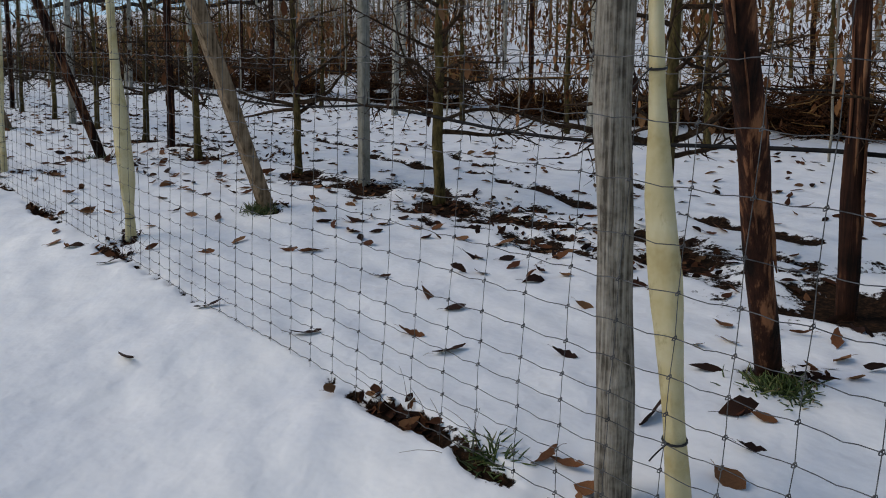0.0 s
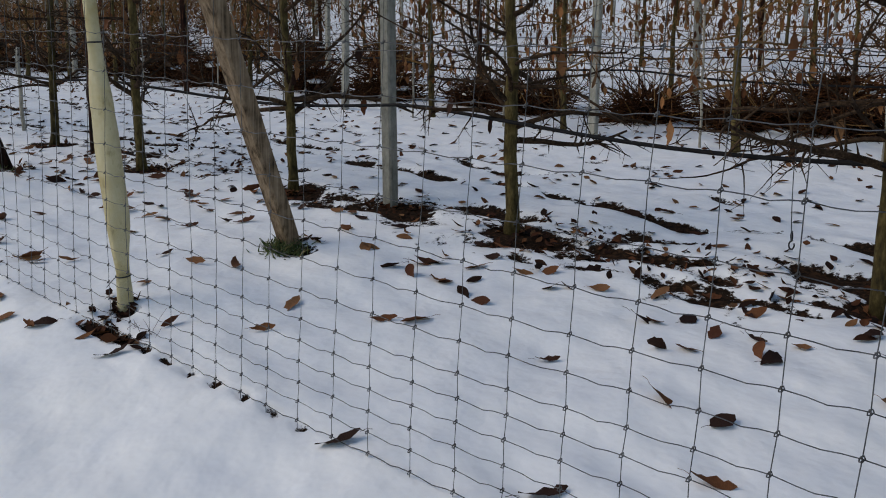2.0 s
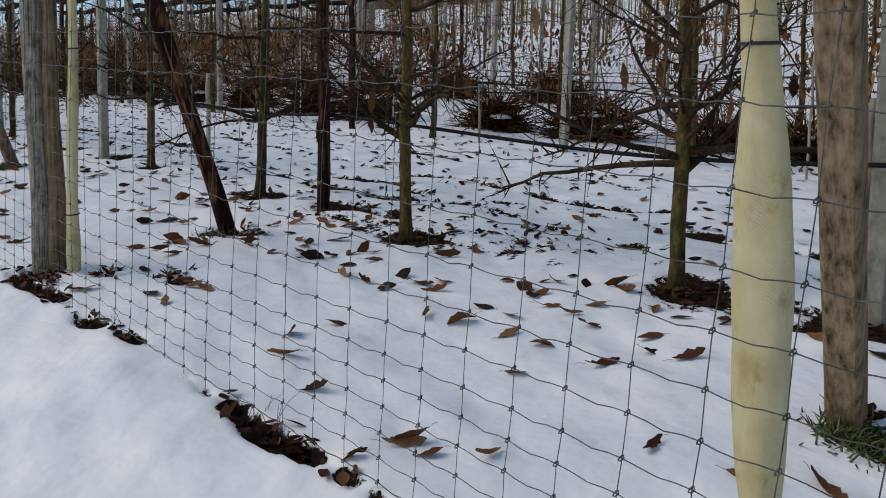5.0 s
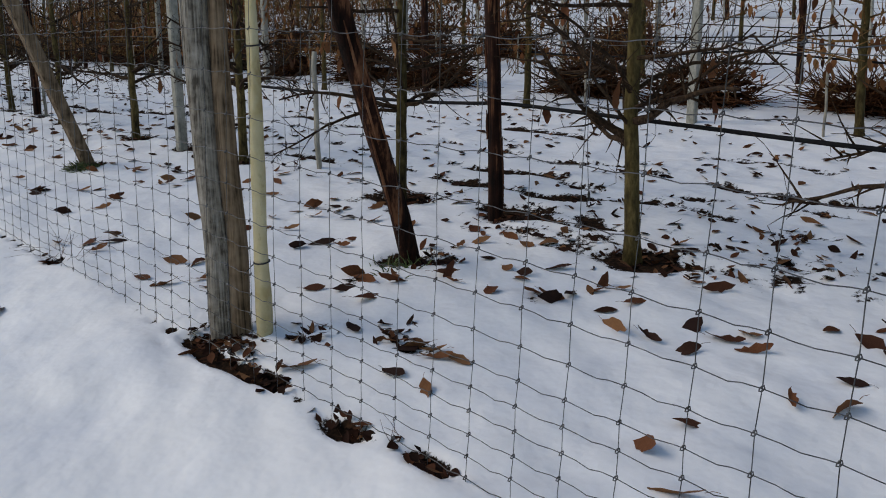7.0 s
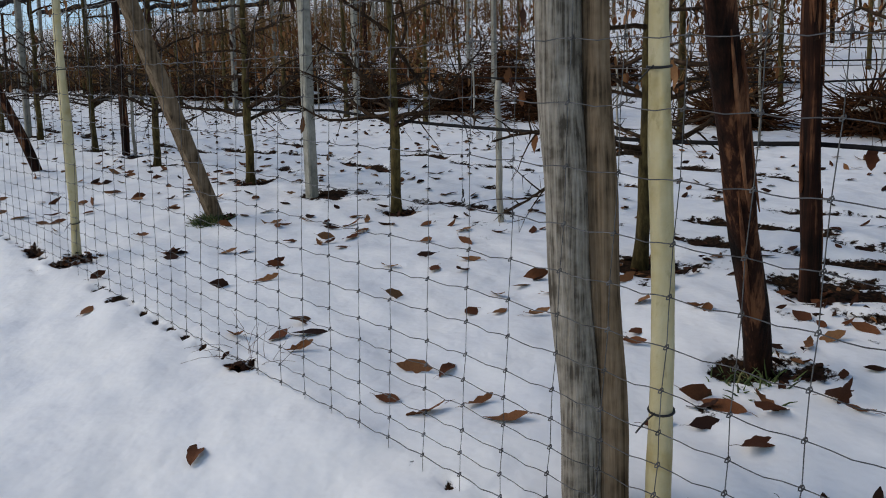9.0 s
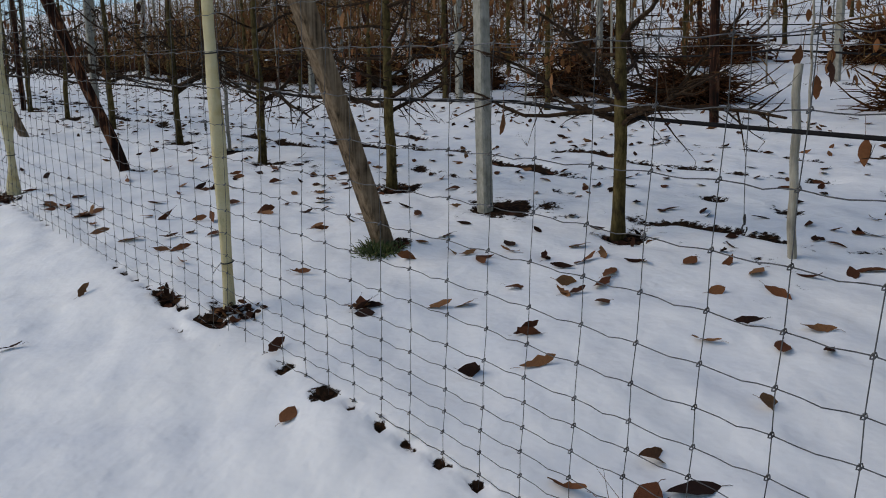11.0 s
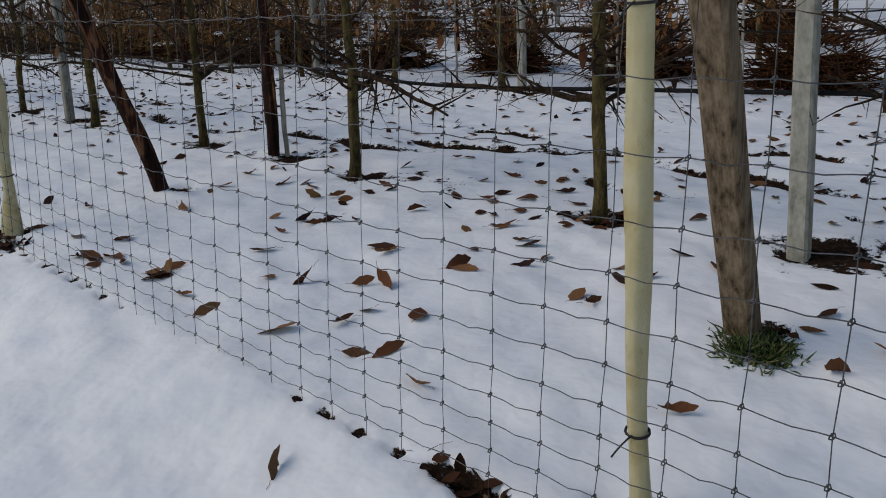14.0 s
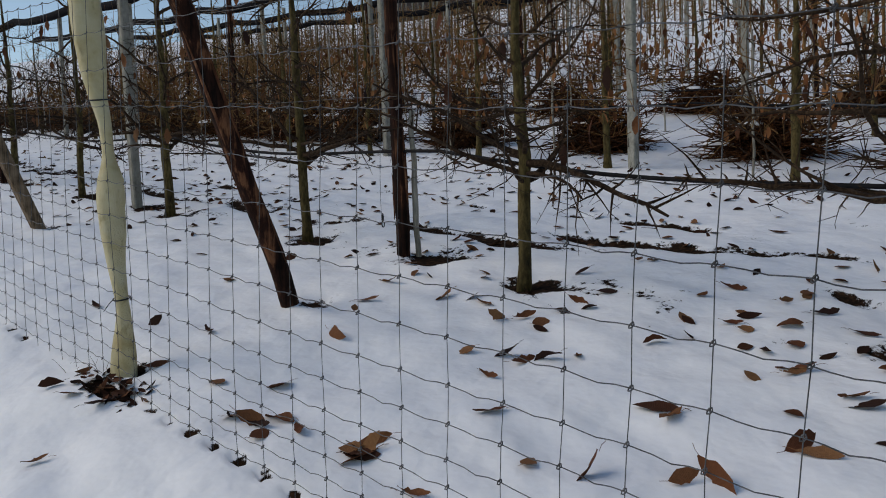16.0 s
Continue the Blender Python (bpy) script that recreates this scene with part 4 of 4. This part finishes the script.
MORE = [(0.77, 15.02), (1.06, 14.83), (1.03, 15.28), (1.49, 14.79), (1.96, 15.36), (1.16, 15.99), (1.23, 15.91), (2.11, 16.12), (1.08, 14.22), (0.74, 12.78), (1.3, 13.26), (1.18, 12.42), (0.77, 12.27),
        (1.51, 4.7), (1.59, 4.9), (0.49, 10.65), (1.23, 10.27), (1.13, 10.23), (0.92, 9.6), (0.72, 9.56), (1.49, 9.68), (1.8, 9.57)]
EXTRA = [(random.uniform(1.35, 1.95), random.uniform(2.2, 9.5)) for _ in range(34)] + [(random.uniform(1.5, 1.95), random.uniform(10, 20)) for _ in range(10)]
CLUMPS = [(0.14, 16.46), (0.22, 16.37), (0.24, 15.97), (0.32, 15.92), (0.15, 16.57), (0.26, 16.04), (-0.12, 17.34), (-0.06, 17.16), (0.51, 8.91), (0.52, 9.10), (1.21, 8.92), (0.50, 13.01), (0.51, 13.03), (0.20, 7.05), (0.13, 2.52), (0.80, 2.25), (1.14, 9.43), (0.83, 9.74)]
CLUMPED = [(x + random.gauss(0, .02), y + random.gauss(0, .05)) for x, y in CLUMPS for _ in range(2)]
LEAF_MESHES = []
for i in range(9):
    acc = Acc()
    ln, wd = (0.11, 0.128, 0.098, 0.132, 0.12, 0.088, 0.122, 0.105, 0.135)[i], (0.05, 0.042, 0.056, 0.046, 0.036, 0.066, 0.054, 0.03, 0.05)[i]
    acc.leaf(Matrix(), ln, wd, (0.18, 0.32, 0.1, 0.25, 0.4, 0.25, -0.18, 0.5, 0.05)[i], (0.2, 0.4, 0.1, 0.3, 0.5, 0.15, 0.3, 1.1, 0.25)[i], (0.5, 0.9, 0.3, 0.7, 1.0, 0.4, 0.8, 1.0, 0.5)[i])
    acc.tube([(-ln * 0.48, 0, 0.004), (-ln * 0.62, 0.004, 0.008), (-ln * 0.75, 0.01, 0.004)], 0.0009, 3, False)
    LEAF_MESHES.append(acc.mesh("fallen_leaf", LEAF))


def fallen_leaf(x, y, k):
    ob = new("fallen_leaf", LEAF_MESHES[k * 5 % 9])
    s = random.uniform(0.8, 1.2)
    tilt = (random.gauss(0, 16), random.gauss(0, 12)) if k % 6 else (random.uniform(35, 75), random.gauss(0, 20))
    turn = random.gauss(-45, 40) + 180 * random.randint(0, 1)
    ob.matrix_basis = pose(x, y, gz(x, y) + (0.008 if k % 6 else 0.02), tilt[0], tilt[1], turn) @ Matrix.Scale(s, 4)
    where = "lane" if x < -0.1 else "orchard"
    return tagged(ob, "brown withered leaf lying on the %s snow" % where, "leaf", "fallen leaves on snow")


for k, (x, y) in enumerate(LEAVES_A + LEAVES_B + LEAVES_C + LEAVES_D + LEAVES_E + LEAVES_F + LANE_LEAVES + MORE + EXTRA + CLUMPED):
    fallen_leaf(x, y, k)


def scattered_leaves():
    """The countless small leaves further in."""
    global rng
    rng = np.random.default_rng(91)
    acc = Acc()
    n = 0
    while n < 1900:
        x, y = rng.uniform(1.2, 6.6), rng.uniform(1.5, 30)
        keep = 1.0 if x > 1.7 else 0.4
        if rng.uniform() > keep * (0.55 + 0.45 * math.sin(x * 3.1 + y * 1.3) * math.sin(y * 2.2 - x)):
            continue
        m = Matrix.Translation((x, y, gz(x, y) + 0.006)) @ Euler((rng.normal(0, 0.3), rng.normal(0, 0.25), rng.uniform(0, 6.28))).to_matrix().to_4x4()
        acc.leaf(m, rng.uniform(0.06, 0.125), rng.uniform(0.03, 0.055), rng.uniform(-0.15, 0.4), rng.uniform(0.1, 0.5))
        n += 1
    tagged(part("leaf_scatter", acc, LITTER, None), "many small brown leaves scattered over orchard snow", "leaves", kind="stuff")


scattered_leaves()


def litter_heap(x, y, rx, ry, n, seed, h=0.03):
    """Wet brown leaves and stalks in a melted hollow."""
    global rng
    rng = np.random.default_rng(seed)
    acc = Acc()
    for _ in range(int(n * 1.6)):
        px, py = x + rng.normal(0, rx), y + rng.normal(0, ry)
        m = Matrix.Translation((px, py, gz(px, py) - 0.006 + abs(rng.normal(0, h * 0.45)))) @ Euler((rng.normal(0, 0.42), rng.normal(0, 0.42), rng.uniform(0, 6.28))).to_matrix().to_4x4()
        acc.leaf(m, rng.uniform(0.03, 0.085), rng.uniform(0.018, 0.042), rng.uniform(0, 0.4), rng.uniform(0.1, 0.6))
    return tagged(part("leaf_litter", acc, LITTER, None), "wet brown leaf litter in a melted hollow", "leaf litter", "leaf litter heaps", "stuff")


FENCE_HEAPS = [(0.0, 3.15, .025, .14, 40), (0.03, 2.3, .05, .08, 30), (0.0, 5.95, .03, .13, 36), (0.17, 6.12, .04, .04, 18), (0.0, 7.5, .025, .17, 44), (0.0, 8.5, .02, .07, 16), (0.0, 8.85, .02, .07, 14),
         (0.0, 9.35, .025, .1, 24), (0.06, 9.68, .05, .09, 60), (0.32, 9.45, .06, .05, 16), (0.55, 9.2, .05, .06, 16), (0.1, 13.45, .045, .06, 44), (0.0, 13.92, .02, .06, 14),
         (0.0, 11.35, .02, .05, 10), (0.0, 17.22, .045, .11, 60)]
ROW_HEAPS = [(2.15, 3.35, .16, .14, 50), (2.3, 4.3, .2, .35, 80), (2.2, 5.2, .18, .2, 60), (2.25, 6.25, .13, .13, 45),
         (2.12, 7.1, .1, .1, 25), (1.95, 8.78, .14, .13, 40), (2.3, 8.3, .25, .25, 45), (2.05, 9.75, .13, .1, 35), (2.05, 10.6, .1, .1, 30), (2.1, 12.65, .07, .07, 16),
         (2.07, 14.65, .08, .07, 22), (2.5, 9.2, .25, .3, 30), (1.3, 6.15, .06, .06, 16), (1.28, 9.68, .07, .08, 26), (1.2, 13.6, .05, .05, 10), (1.25, 2.3, .06, .07, 16)]
for k, (x, y, rx, ry, n) in enumerate(FENCE_HEAPS + ROW_HEAPS):
    litter_heap(x, y, rx, ry, n, 900 + k)


def grass_tuft(x, y, rx, ry, n, seed, length=0.055, dry=False):
    global rng
    rng = np.random.default_rng(seed)
    acc = Acc()
    for _ in range(n):
        px, py = x + rng.normal(0, rx), y + rng.normal(0, ry)
        pts = curve_pts((px, py, gz(px, py) - 0.02), (rng.normal(0, 0.6), rng.normal(0, 0.6), 1), length * rng.uniform(0.5, 1.3), 3, (rng.normal(0, 0.7), rng.normal(0, 0.7), -0.5))
        acc.tube(pts, [0.0045, 0.004, 0.003, 0.001] if not dry else [0.0013, 0.0011, 0.0009, 0.0006], 3, False)
    return tagged(part("dry_stalks" if dry else "grass_tuft", acc, BRUSH if dry else GRASS, None),
                  "thin dry weed stalks standing in snow at the fence" if dry else "tuft of green grass in a melted hollow at a post", "grass", "grass tufts", "stuff")


for k, (x, y, rx, ry, n) in enumerate([(1.15, 6.17, .05, .05, 620), (1.07, 13.6, .05, .05, 900), (1.08, 2.31, .055, .055, 420), (1.1, 9.75, .07, .05, 120), (0.03, 2.75, .03, .05, 120)]):
    grass_tuft(x, y, rx, ry, n, 960 + k, 0.075)
for k, (x, y, n, ln) in enumerate([(0.03, 5.8, 14, .16), (0.02, 7.6, 12, .14), (0.05, 11.35, 16, .22), (0.03, 3.0, 9, .2), (0.02, 14.0, 7, .12), (0.03, 17.5, 8, .12), (0.02, 8.6, 8, .1)]):
    grass_tuft(x, y, .03, .09, n, 980 + k, ln, True)


# ---- lay the plan on the slope; upright things stay plumb ----
PLUMB = ("fence_post", "anchor_post", "row_post", "support_stick", "sleeved_stake", "apple_tree", "limb_weight")
for ob in list(scene.objects):
    if ob.parent is None and ob not in (cam, sun):
        if ob.name.split(".")[0] in PLUMB:
            ob.location = TILT @ ob.location
        else:
            ob.matrix_basis = TILT @ ob.matrix_basis
